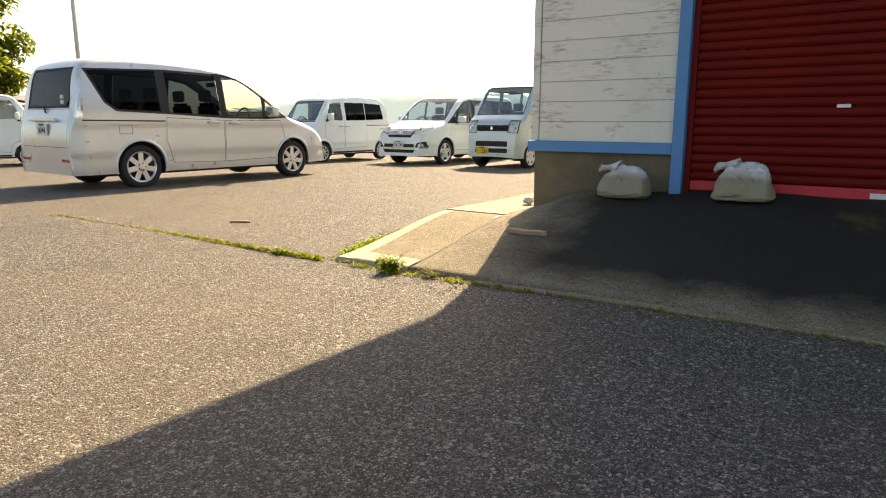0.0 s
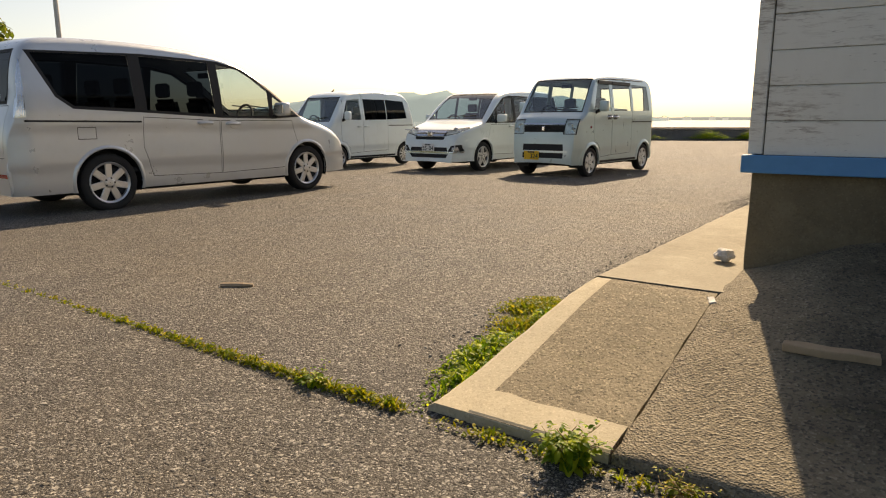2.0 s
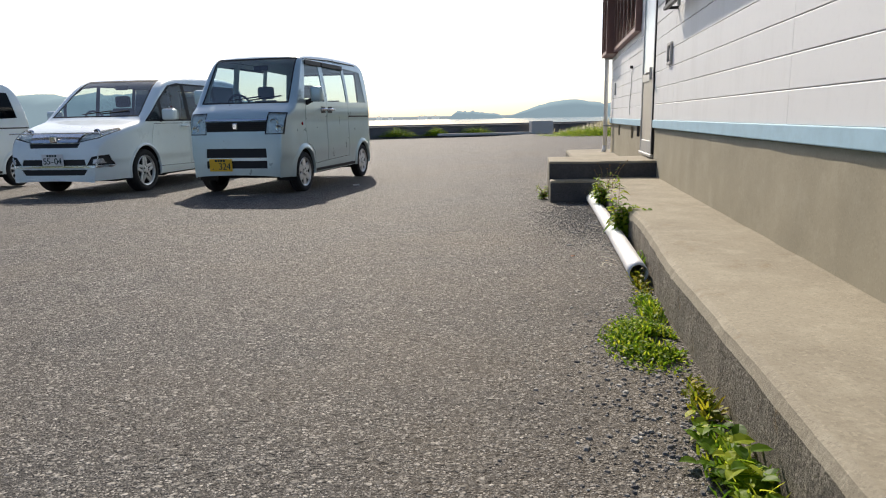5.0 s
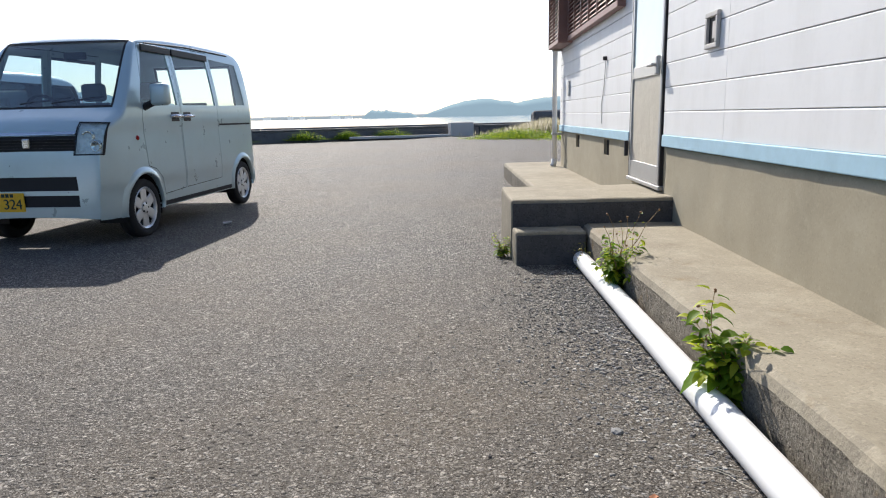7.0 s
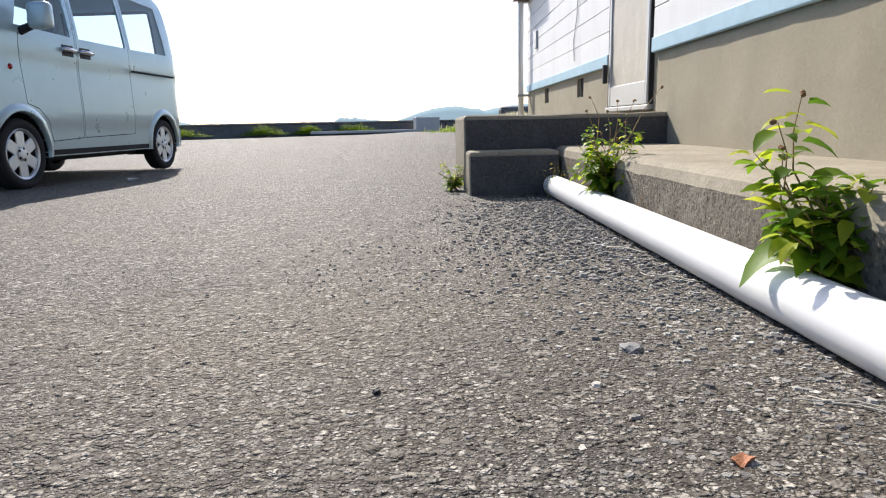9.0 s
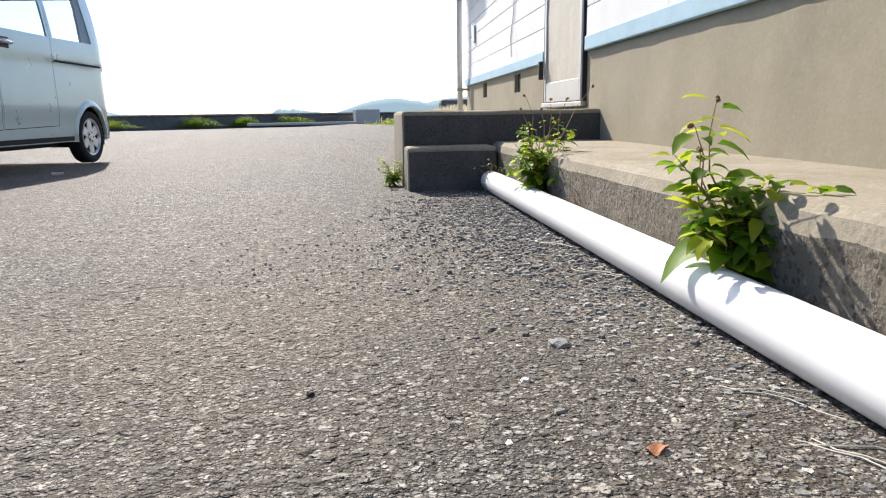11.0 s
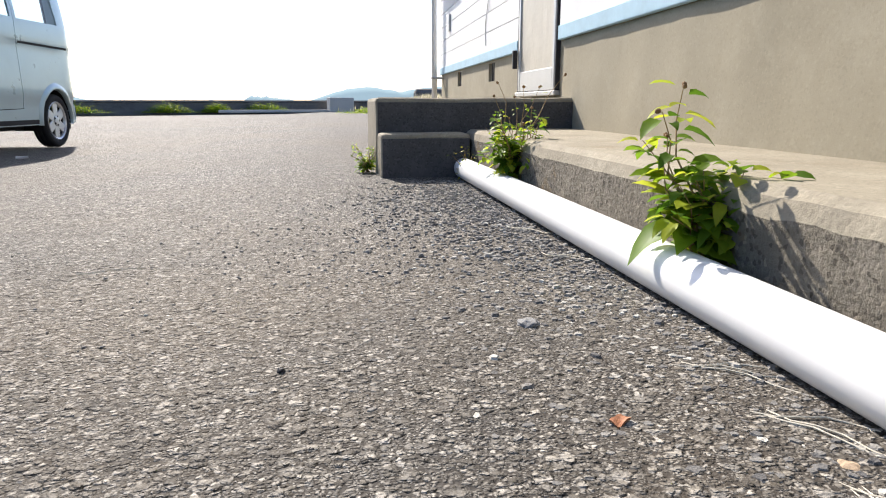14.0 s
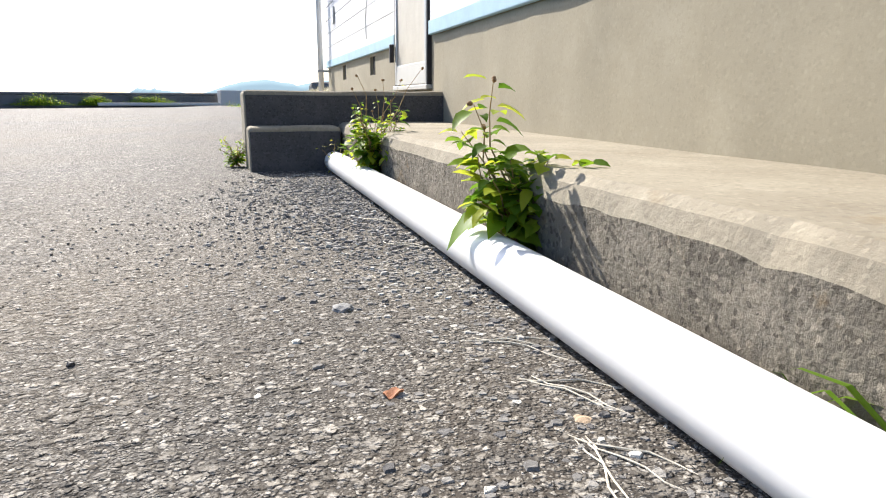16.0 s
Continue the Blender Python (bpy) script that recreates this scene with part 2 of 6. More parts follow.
BAG.over(BAG.ramp(BAG.noise(11.0, 5, 0.7), 0.5, 0.75, 0.0, 0.5), (0.30, 0.29, 0.26))
BAG.bump(BAG.noise(16.0, 5, 0.75), 0.02, 0.9).bump(BAG.noise(90.0, 3), 0.002)
BAG = BAG.m
WOOD = plain_material("weathered_wood", (0.38, 0.28, 0.185), 0.8, scale=14, vary=0.5, bump=0.004)
STONE = plain_material("pale_stone", (0.55, 0.53, 0.50), 0.8, scale=20, vary=0.3, bump=0.004)
GRAVEL = Mat("gravel", (0.085, 0.083, 0.085), 0.85, spec=0.3)
GRAVEL.over(GRAVEL.ramp(GRAVEL.island(), 0.0, 1.0), (0.30, 0.285, 0.26))
GRAVEL.over(GRAVEL.ramp(GRAVEL.island(), 0.86, 1.0), (0.52, 0.50, 0.45))
GRAVEL.bump(GRAVEL.noise(160.0, 3), 0.003)
GRAVEL = GRAVEL.m
LEAF = leaf_material("weed_leaf", (0.07, 0.16, 0.012), (0.27, 0.41, 0.02), (0.56, 0.58, 0.05))
MOSS_LEAF = leaf_material("moss_leaf", (0.11, 0.16, 0.012), (0.30, 0.33, 0.02), (0.52, 0.40, 0.03))
TREE_LEAF = leaf_material("tree_leaf", (0.07, 0.11, 0.015), (0.20, 0.25, 0.03), (0.38, 0.36, 0.05))
STEM = plain_material("green_stem", (0.30, 0.20, 0.08), 0.7, scale=20)
DRY = plain_material("dry_straw", (0.66, 0.60, 0.48), 0.8, scale=30)
BARK = plain_material("bark", (0.09, 0.07, 0.05), 0.9, scale=9, vary=0.5, bump=0.01)
SEAWALL = concrete_material("seawall_concrete", (0.16, 0.155, 0.15), (0.08, 0.078, 0.078), (0.24, 0.23, 0.22), (0.06, 0.07, 0.03))
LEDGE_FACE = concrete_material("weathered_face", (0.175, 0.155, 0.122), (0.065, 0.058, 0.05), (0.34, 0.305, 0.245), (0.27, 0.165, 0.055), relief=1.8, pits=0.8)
GREY_STONE = plain_material("grey_stone", (0.20, 0.20, 0.20), 0.8, scale=30, vary=0.3, bump=0.003)
BUD = plain_material("brown_seed", (0.24, 0.13, 0.05), 0.8, scale=60)
EDGE_MAT = concrete_material("smooth_edge", (0.47, 0.41, 0.30), (0.36, 0.31, 0.22), (0.55, 0.49, 0.37), relief=0.4, pits=0.25)
PALE_GRASS = leaf_material("pale_grass", (0.30, 0.28, 0.16), (0.55, 0.50, 0.38), (0.62, 0.58, 0.50))
RAMP_HUMP = Mat("two_tone_ramp", (0.23, 0.195, 0.14), 0.9, spec=0.25, coords="World")
HUMP_AT = RAMP_HUMP.n("ShaderNodeSeparateXYZ")
RAMP_HUMP.link(RAMP_HUMP.co, HUMP_AT.inputs[0])
RAMP_HUMP.over(RAMP_HUMP.ramp(RAMP_HUMP.noise(3.0, 6, 0.7), 0.4, 0.7, 0.0, 0.7), (0.13, 0.11, 0.08))
SPECK = RAMP_HUMP.n("ShaderNodeSeparateColor")
RAMP_HUMP.link(RAMP_HUMP.voronoi(105.0, "F1", "Color"), SPECK.inputs[0])
# near-black over the concrete to the right and upslope, with a ragged brown border
NEAR_BLACK = RAMP_HUMP.times(RAMP_HUMP.ramp(RAMP_HUMP.plus(HUMP_AT.outputs[0], RAMP_HUMP.times(RAMP_HUMP.noise(2.2, 5, 0.7), 0.9)), -2.05, -1.55), RAMP_HUMP.ramp(RAMP_HUMP.plus(HUMP_AT.outputs[1], RAMP_HUMP.times(RAMP_HUMP.noise(3.2, 5, 0.7), 0.5)), 4.15, 4.5))
RAMP_HUMP.over(RAMP_HUMP.ramp(SPECK.outputs[0], 0.62, 0.9, 0.0, 0.55), (0.035, 0.032, 0.03))
RAMP_HUMP.over(RAMP_HUMP.ramp(SPECK.outputs[1], 0.84, 0.95, 0.0, 0.6), (0.34, 0.30, 0.23))
RAMP_HUMP.over(RAMP_HUMP.times(NEAR_BLACK, 0.93), (0.013, 0.013, 0.014))
RAMP_HUMP.over(RAMP_HUMP.ramp(RAMP_HUMP.noise(1.9, 6, 0.75), 0.60, 0.72, 0.0, 0.6), (0.12, 0.105, 0.03))
RAMP_HUMP.bump(RAMP_HUMP.voronoi(105.0), 0.008, 0.8).bump(RAMP_HUMP.noise(9.0, 5, 0.7), 0.02, 0.7)
RAMP_HUMP = RAMP_HUMP.m
RISER = concrete_material("stained_shaded_riser", (0.085, 0.083, 0.086), (0.045, 0.045, 0.048), (0.14, 0.135, 0.13), relief=0.5)
SEA = plain_material("sea", (0.30, 0.36, 0.42), 0.08, scale=0.02, vary=0.2, bump=0.02, coords="World")
def glow_haze_material(name, base, glow):
    """Land far off; a pale glow of its own stands in for bright haze."""
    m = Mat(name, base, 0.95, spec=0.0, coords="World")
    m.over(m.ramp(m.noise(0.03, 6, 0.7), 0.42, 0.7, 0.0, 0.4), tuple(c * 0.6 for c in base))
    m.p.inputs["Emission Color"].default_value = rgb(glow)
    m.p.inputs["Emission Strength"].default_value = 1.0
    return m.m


HILL = glow_haze_material("haze_glow_hill", (0.10, 0.14, 0.15), (0.21, 0.285, 0.325))
HILL_FAR = glow_haze_material("far_haze_glow_hill", (0.12, 0.15, 0.16), (0.25, 0.285, 0.30))
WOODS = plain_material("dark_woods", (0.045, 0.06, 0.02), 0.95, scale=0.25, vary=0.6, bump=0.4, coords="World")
FAR_WALL = glow_haze_material("haze_glow_wall", (0.45, 0.45, 0.43), (0.30, 0.33, 0.34))
ROOF = plain_material("roof_sheet", (0.16, 0.15, 0.15), 0.6, scale=3, coords="World")


# ---- mesh helpers ----
def link_mesh(name, bm, material, smooth=False):
    me = bpy.data.meshes.new(name)
    bm.normal_update()
    bm.to_mesh(me)
    bm.free()
    for mat in material if isinstance(material, (list, tuple)) else [material]:
        me.materials.append(mat)
    if smooth:
        me.polygons.foreach_set("use_smooth", [True] * len(me.polygons))
        if smooth == "edges":
            me.set_sharp_from_angle(angle=radians(38))
    return new(name, me)


def thing(name, bm, material, label, category, m=None, group="", kind="", smooth=False):
    ob = link_mesh(name, bm, material, smooth)
    if m is not None:
        ob.matrix_basis = m
    return tagged(ob, label, category, group, kind)


def base(name, label, category, m, group=""):
    ob = new(name)
    ob.matrix_basis = m
    ob.empty_display_size = 0.2
    return tagged(ob, label, category, group)


def part(name, bm, material, parent, label="", smooth=False, m=None):
    ob = link_mesh(name, bm, material, smooth)
    ob.parent = parent
    if m is not None:
        ob.matrix_basis = m
    if label:
        ob["label"] = label
    return ob


def box(x0, x1, y0, y1, z0, z1, bevel=0.0, bm=None, segments=2):
    bm = bm or bmesh.new()
    made = bmesh.ops.create_cube(bm, size=1)["verts"]
    m = Matrix.Translation(((x0 + x1) / 2, (y0 + y1) / 2, (z0 + z1) / 2)) @ Matrix.Diagonal((x1 - x0, y1 - y0, z1 - z0, 1))
    bmesh.ops.transform(bm, matrix=m, verts=made)
    if bevel:
        edges = list({e for v in made for e in v.link_edges})
        bmesh.ops.bevel(bm, geom=edges, offset=bevel, segments=segments, affect="EDGES", profile=0.5)
    return bm


def rough_up(bm, amount, scale, cuts=0):
    """Uneven, worn edges."""
    if cuts:
        bmesh.ops.subdivide_edges(bm, edges=bm.edges[:], cuts=cuts, use_grid_fill=True)
    for v in bm.verts:
        v.co += noise.noise_vector(v.co * scale) * amount
    return bm


def tube(points, radius, sides=10, bm=None, caps=True):
    """A round bar along points; radius is one number or one for each point."""
    bm = bm or bmesh.new()
    pts = [Vector(p) for p in points]
    rad = radius if isinstance(radius, (list, tuple)) else [radius] * len(pts)
    rings, prev = [], None
    for i, p in enumerate(pts):
        t = (pts[min(i + 1, len(pts) - 1)] - pts[max(i - 1, 0)]).normalized()
        a = prev if prev is not None else (Vector((0, 0, 1)) if abs(t.z) < 0.9 else Vector((1, 0, 0)))
        a = (a - t * a.dot(t)).normalized()
        prev, b = a, t.cross(a)
        rings.append([bm.verts.new(p + (a * math.cos(k * math.tau / sides) + b * math.sin(k * math.tau / sides)) * rad[i]) for k in range(sides)])
    for r0, r1 in zip(rings, rings[1:]):
        for k in range(sides):
            bm.faces.new((r0[k], r0[(k + 1) % sides], r1[(k + 1) % sides], r1[k]))
    if caps:
        bm.faces.new(rings[0][::-1]), bm.faces.new(rings[-1])
    return bm


def lathe(profile, steps=32, axis="x", bm=None):
    """A turned shape: profile of (along, radius)."""
    bm = bm or bmesh.new()
    rings = []
    for a, r in profile:
        ring = []
        for k in range(steps):
            c, s = math.cos(k * math.tau / steps) * r, math.sin(k * math.tau / steps) * r
            ring.append(bm.verts.new((a, c, s) if axis == "x" else (c, s, a)))
        rings.append(ring)
    for r0, r1 in zip(rings, rings[1:]):
        for k in range(steps):
            bm.faces.new((r0[k], r0[(k + 1) % steps], r1[(k + 1) % steps], r1[k]))
    return bm


def skin_normals(bm):
    """Vertex normals weighed by area, so that slivers have no say."""
    bm.normal_update()
    out = {}
    for v in bm.verts:
        n = Vector((0, 0, 0))
        for f in v.link_faces:
            n += f.normal * f.calc_area()
        out[v] = n.normalized() if n.length > 1e-12 else v.normal.copy()
    return out


def thicken(bm, d):
    """Give a skin a second side, d inwards."""
    faces, normals = bm.faces[:], skin_normals(bm)
    back = {v: bm.verts.new(v.co - normals[v] * d) for v in bm.verts[:]}
    rim = [e for e in bm.edges if len(e.link_faces) == 1]
    for f in faces:
        bm.faces.new([back[v] for v in reversed(f.verts)])
    for e in rim:
        f = e.link_faces[0]
        a, b = e.verts
        for l in f.loops:
            if l.vert in (a, b) and l.link_loop_next.vert in (a, b):
                a, b = l.vert, l.link_loop_next.vert
                break
        try:
            bm.faces.new((b, a, back[a], back[b]))
        except ValueError:
            pass
    return bm


def prism(poly, depth0, depth1, plane="yz", bm=None):
    """A flat polygon given thickness across its plane."""
    bm = bm or bmesh.new()

    def at(a, b, d):
        return {"yz": (d, a, b), "xz": (a, d, b), "xy": (a, b, d)}[plane]

    lo = [bm.verts.new(at(a, b, depth0)) for a, b in poly]
    hi = [bm.verts.new(at(a, b, depth1)) for a, b in poly]
    bm.faces.new(lo), bm.faces.new(hi[::-1])
    for i in range(len(poly)):
        j = (i + 1) % len(poly)
        bm.faces.new((lo[j], lo[i], hi[i], hi[j]))
    bmesh.ops.recalc_face_normals(bm, faces=bm.faces)
    return bm


def text_part(body, size, parent, m, material, name="lettering"):
    cu = bpy.data.curves.new(name, "FONT")
    cu.body, cu.size, cu.extrude, cu.align_x, cu.align_y = body, size, 0.002, "CENTER", "CENTER"
    tmp = bpy.data.objects.new(name, cu)
    me = bpy.data.meshes.new_from_object(tmp)
    bpy.data.objects.remove(tmp)
    me.materials.append(material)
    ob = new(name, me)
    ob.parent, ob.matrix_basis = parent, m
    return ob


# ---- ground, sea and distance ----
def smoothstep(a, b, v):
    v = min(1.0, max(0.0, (v - a) / (b - a)))
    return v * v * (3 - 2 * v)


def fall(x, y):
    """The car park drains gently away from the building."""
    return 0.0047 * max(-12.0, min(0.0, x + 4.5)) - 0.0079 * max(-4.0, min(9.0, y - 9.0)) * min(1.0, max(0.0, (-4.5 - x) / 2))


def ground_sheet():
    bm = bmesh.new()
    xs = [-900, -300, -120, -60, -40] + [-30 + i * 0.75 for i in range(60)] + [16, 30, 60, 120, 300, 900]
    ys = [-900, -300, -100, -40, -15] + [-8 + i * 0.75 for i in range(76)] + [50.5]
    grid = [[bm.verts.new((x, y, fall(x, y) + 0.012 * noise.noise((x * 0.35, y * 0.35, 0)) * (1 if -9 < y < 48 else 0))) for x in xs] for y in ys]
    for r0, r1 in zip(grid, grid[1:]):
        for i in range(len(xs) - 1):
            bm.faces.new((r0[i], r0[i + 1], r1[i + 1], r1[i]))
    return bm


thing("ground", ground_sheet(), ASPHALT, "worn grey asphalt of the car park", "ground", kind="structure", smooth=True)
thing("water", box(-2500, 2500, 52, 3500, -3.0, -0.55), SEA, "bright sea behind the low seawall", "water", kind="structure")


def hill(name, x0, x1, y, top, material, seed, depth=160):
    bm = bmesh.new()
    n, rows = 90, []
    for k, (dy, f) in enumerate(((0, 0.0), (0, 0.55), (depth * 0.15, 0.85), (depth * 0.4, 1.0), (depth, 0.0))):
        row = []
        for i in range(n + 1):
            u = i / n
            fall = min(1, u * 7) ** 0.6 * min(1, (1 - u) * 7) ** 0.6
            h = top * fall * (0.62 + 0.32 * noise.noise((u * 5 + seed, 0.3, 0)) + 0.14 * noise.noise((u * 17 + seed, 3.3, 0)) + 0.07 * noise.noise((u * 60, seed, 0)))
            row.append(bm.verts.new((x0 + (x1 - x0) * u, y + dy, -1 + max(0.5, h) * f)))
        rows.append(row)
    for r0, r1 in zip(rows, rows[1:]):
        for i in range(n):
            bm.faces.new((r0[i], r0[i + 1], r1[i + 1], r1[i]))
    thing(name, bm, material, "wooded backdrop hill", "hill", kind="structure", smooth=True)


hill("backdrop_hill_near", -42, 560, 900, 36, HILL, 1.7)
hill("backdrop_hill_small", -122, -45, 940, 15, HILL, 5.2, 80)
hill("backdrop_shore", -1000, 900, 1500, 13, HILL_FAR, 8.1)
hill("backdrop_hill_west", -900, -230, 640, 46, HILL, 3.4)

# unseen woods behind the start, added to darken window reflections and block some sky
hill("unseen_hill_south", -130, 130, -48, 17, WOODS, 6.3, -60)


def far_house(x, y, w, h):
    """A pale gabled house on the far shore."""
    house = base("far_house", "pale house on the far shore, haze put in as glow", "house", pose(x, y, 0), "houses across the water")
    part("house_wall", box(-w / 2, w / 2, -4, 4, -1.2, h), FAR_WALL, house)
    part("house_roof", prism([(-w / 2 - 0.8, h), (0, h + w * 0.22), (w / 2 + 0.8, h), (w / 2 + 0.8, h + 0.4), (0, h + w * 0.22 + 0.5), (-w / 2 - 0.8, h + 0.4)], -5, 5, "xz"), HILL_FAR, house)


rg = random.Random(14)
for k in range(20):
    far_house(-560 + k * 42 + rg.uniform(-18, 18), 1494 + rg.uniform(-3, 3), rg.uniform(9, 20), rg.uniform(3.5, 6.5))

# ---- seawall ----
SW = pose(-8.5, 43.4, 0, 0, 0, 15)
seawall = base("seawall", "low dark concrete seawall at the end of the car park", "seawall", SW)
for i in range(16):
    x0 = -40 + i * 4.6
    part("wall_block", rough_up(box(x0, x0 + 4.58, -0.2, 0.5, -0.12, 0.48, 0.03), 0.02, 1.3), SEAWALL, seawall)
for i in range(10):
    x0 = -36 + i * 6.1
    part("rear_wall_block", rough_up(box(x0, x0 + 6.08, 3.0, 3.8, -0.12, 0.60, 0.03), 0.02, 1.3), SEAWALL, seawall, "higher rear wall of dark concrete")
part("coping", box(-40, 33, -0.26, 0.56, 0.485, 0.55, 0.02), SEAWALL, seawall)
thing("utility_box", box(-0.62, 0.62, -0.3, 0.3, 0, 0.72, 0.02), STONE, "pale concrete utility box standing before the seawall", "box", pose(-3.7, 43.7, 0, 0, 0, 15))
thing("kerb_strip", box(-3.2, 3.2, -0.12, 0.12, 0, 0.13, 0.02), STONE, "pale kerb stone lying before the seawall", "kerb", pose(-6.3, 43.0, 0, 0, 0, 15))

# ---- the concrete ledge, ramp and steps along the building ----
LEDGE_TOP = 0.262


def ledge_x(y):
    """The ledge's front edge: it follows the wall, with a slight bow."""
    return -3.425 - 0.072 * smoothstep(9.9, 8.0, y) - 0.035 * smoothstep(8.0, 5.2, y)


def ledge(y0, y1, out, x1, top, step=0.06):
    """A run of concrete with a worn, chipped front edge."""
    bm = bmesh.new()
    n = max(2, int((y1 - y0) / step))
    rows = []
    for i in range(n + 1):
        y = y0 + (y1 - y0) * i / n
        t, x0 = top, ledge_x(y) - out
        w = 0.006 * noise.noise((y * 6, 1, 0)) + 0.006 * noise.noise((y * 1.7, 5, 0))
        chip = max(0, noise.noise((y * 3.1, 9, 2)) - 0.2) * 0.028 + max(0, noise.noise((y * 11, 4, 2))) * 0.014
        prof = [(x0 + w, -0.05), (x0 + w * 0.6, max(0.0, t - 0.05 - chip)), (x0 + 0.012 + chip * 0.5 + w, t - 0.016 - chip * 0.4), (x0 + 0.035 + chip + w, t)]
        prof += [(x0 + (x1 - x0) * f, t + 0.004 * noise.noise((y * 2, f * 7, 0))) for f in (0.25, 0.5, 0.75, 1.0)] + [(x1, -0.05)]
        rows.append([bm.verts.new((x, y, z)) for x, z in prof])
    for r0, r1 in zip(rows, rows[1:]):
        for i in range(len(r0) - 1):
            f = bm.faces.new((r0[i], r0[i + 1], r1[i + 1], r1[i]))
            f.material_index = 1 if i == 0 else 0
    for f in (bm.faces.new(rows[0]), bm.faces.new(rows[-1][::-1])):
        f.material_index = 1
    bmesh.ops.recalc_face_normals(bm, faces=bm.faces)
    return bm


def ramp_z(y):
    return 0.025 + (LEDGE_TOP - 0.025) * smoothstep(3.55, 5.35, y)


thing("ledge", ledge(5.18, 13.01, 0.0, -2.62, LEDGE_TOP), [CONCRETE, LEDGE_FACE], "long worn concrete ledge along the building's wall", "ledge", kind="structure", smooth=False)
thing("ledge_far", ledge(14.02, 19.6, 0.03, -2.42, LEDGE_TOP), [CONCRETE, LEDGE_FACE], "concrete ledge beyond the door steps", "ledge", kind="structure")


def ramp_strip(x0a, x0b, x1, label, name, material, worn=0.0):
    bm = bmesh.new()
    rows = []
    n = 22
    for i in range(n + 1):
        f = i / n
        y = 3.76 + (5.17 - 3.76) * f
        xa = x0a + (x0b - x0a) * f + worn * 0.6 * noise.noise((y * 5, 2, 1))
        z, jag = ramp_z(y), (0.0 if worn else 0.012)
        rows.append([bm.verts.new(p) for p in ((xa, y, -0.05), (xa, y, z - worn), (xa + 0.03, y, z), ((xa + x1) / 2, y, z + 0.005 * noise.noise((y * 3, 1, 0))), (x1 + jag * noise.noise((y * 9, 6, 1)), y, z), (x1, y, -0.05))])
    for r0, r1 in zip(rows, rows[1:]):
        for i in range(5):
            bm.faces.new((r0[i], r0[i + 1], r1[i + 1], r1[i]))
    bm.faces.new(rows[0]), bm.faces.new(rows[-1][::-1])
    bmesh.ops.recalc_face_normals(bm, faces=bm.faces)
    thing(name, bm, material, label, "ramp", kind="structure")


def ramp_foot():
    """The smooth band across the slab's foot."""
    bm = bmesh.new()
    rows = []
    for i in range(15):
        x = -3.425 + 0.54 * i / 14
        far = 3.935 + 0.018 * noise.noise((x * 7, 3, 1))
        rows.append([bm.verts.new((x, y, z)) for y, z in ((3.756, -0.05), (3.756, ramp_z(3.76) - 0.004), (3.772, ramp_z(3.772) + 0.005), (3.85, ramp_z(3.85) + 0.007), (far, ramp_z(far) + 0.006), (far + 0.006, ramp_z(far) - 0.02))])
    for r0, r1 in zip(rows, rows[1:]):
        for k in range(5):
            bm.faces.new((r0[k], r0[k + 1], r1[k + 1], r1[k]))
    bmesh.ops.recalc_face_normals(bm, faces=bm.faces)
    return bm


thing("ramp_foot", ramp_foot(), EDGE_MAT, "pale smooth concrete band at the ramp's foot", "ramp", kind="structure")
ramp_strip(-3.60, ledge_x(5.17), -3.42, "pale smooth concrete edge of the ramp", "ramp_edge", EDGE_MAT, 0.02)
ramp_strip(-3.419, -3.419, -2.884, "rough concrete ramp slab beside the joint", "ramp_slab", RAMP_MAT)


def ramp_front(x):
    """Where the ramp's foot meets the asphalt."""
    return 3.76 + 0.08 * smoothstep(-2.5, -1.1, x)


def hump_z(x, y):
    f = (y - ramp_front(x)) / (5.75 - ramp_front(x))
    side = smoothstep(-2.95, -2.25, x)
    high = 0.455 + 0.05 * smoothstep(-2.0, -0.7, x)
    return ramp_z(y) * (1 - side) + (0.03 + high * (0.72 * f + 0.28 * smoothstep(0.1, 0.95, f)) + 0.012 * noise.noise((x * 2.2, y * 2.2, 4))) * side


def shutter_ramp():
    """The humped ramp before the shutter: level with the ledge at the corner, higher at the opening."""
    bm = bmesh.new()
    xs = [-2.878 + i * 0.12 for i in range(58)]
    grid = []
    for k in range(28):
        row = []
        for x in xs:
            y = ramp_front(x) + (5.752 - ramp_front(x)) * k / 27
            row.append(bm.verts.new((x + (0.012 * noise.noise((y * 8, 6, 3)) if x < -2.8 else 0), y, hump_z(x, y))))
        grid.append(row)
    for r0, r1 in zip(grid, grid[1:]):
        for i in range(len(xs) - 1):
            bm.faces.new((r0[i], r0[i + 1], r1[i + 1], r1[i]))
    low = [bm.verts.new((v.co.x, v.co.y, -0.05)) for v in grid[0]]
    for i in range(len(xs) - 1):
        bm.faces.new((low[i], low[i + 1], grid[0][i + 1], grid[0][i]))
    side = [bm.verts.new((r[0].co.x, r[0].co.y, -0.05)) for r in grid]
    for i in range(len(grid) - 1):
        bm.faces.new((grid[i][0], grid[i + 1][0], side[i + 1], side[i]))
    bmesh.ops.recalc_face_normals(bm, faces=bm.faces)
    return bm


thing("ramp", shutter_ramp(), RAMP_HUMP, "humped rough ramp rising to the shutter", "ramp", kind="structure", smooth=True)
bm = bmesh.new()
box(-2.3, 4.6, -0.075, -0.005, -0.03, 0.02, 0.008, bm, 1)
bmesh.ops.subdivide_edges(bm, edges=[e for e in bm.edges if abs(e.verts[0].co.x - e.verts[1].co.x) > 3], cuts=60)
for v in bm.verts:
    v.co.y += ramp_front(v.co.x)
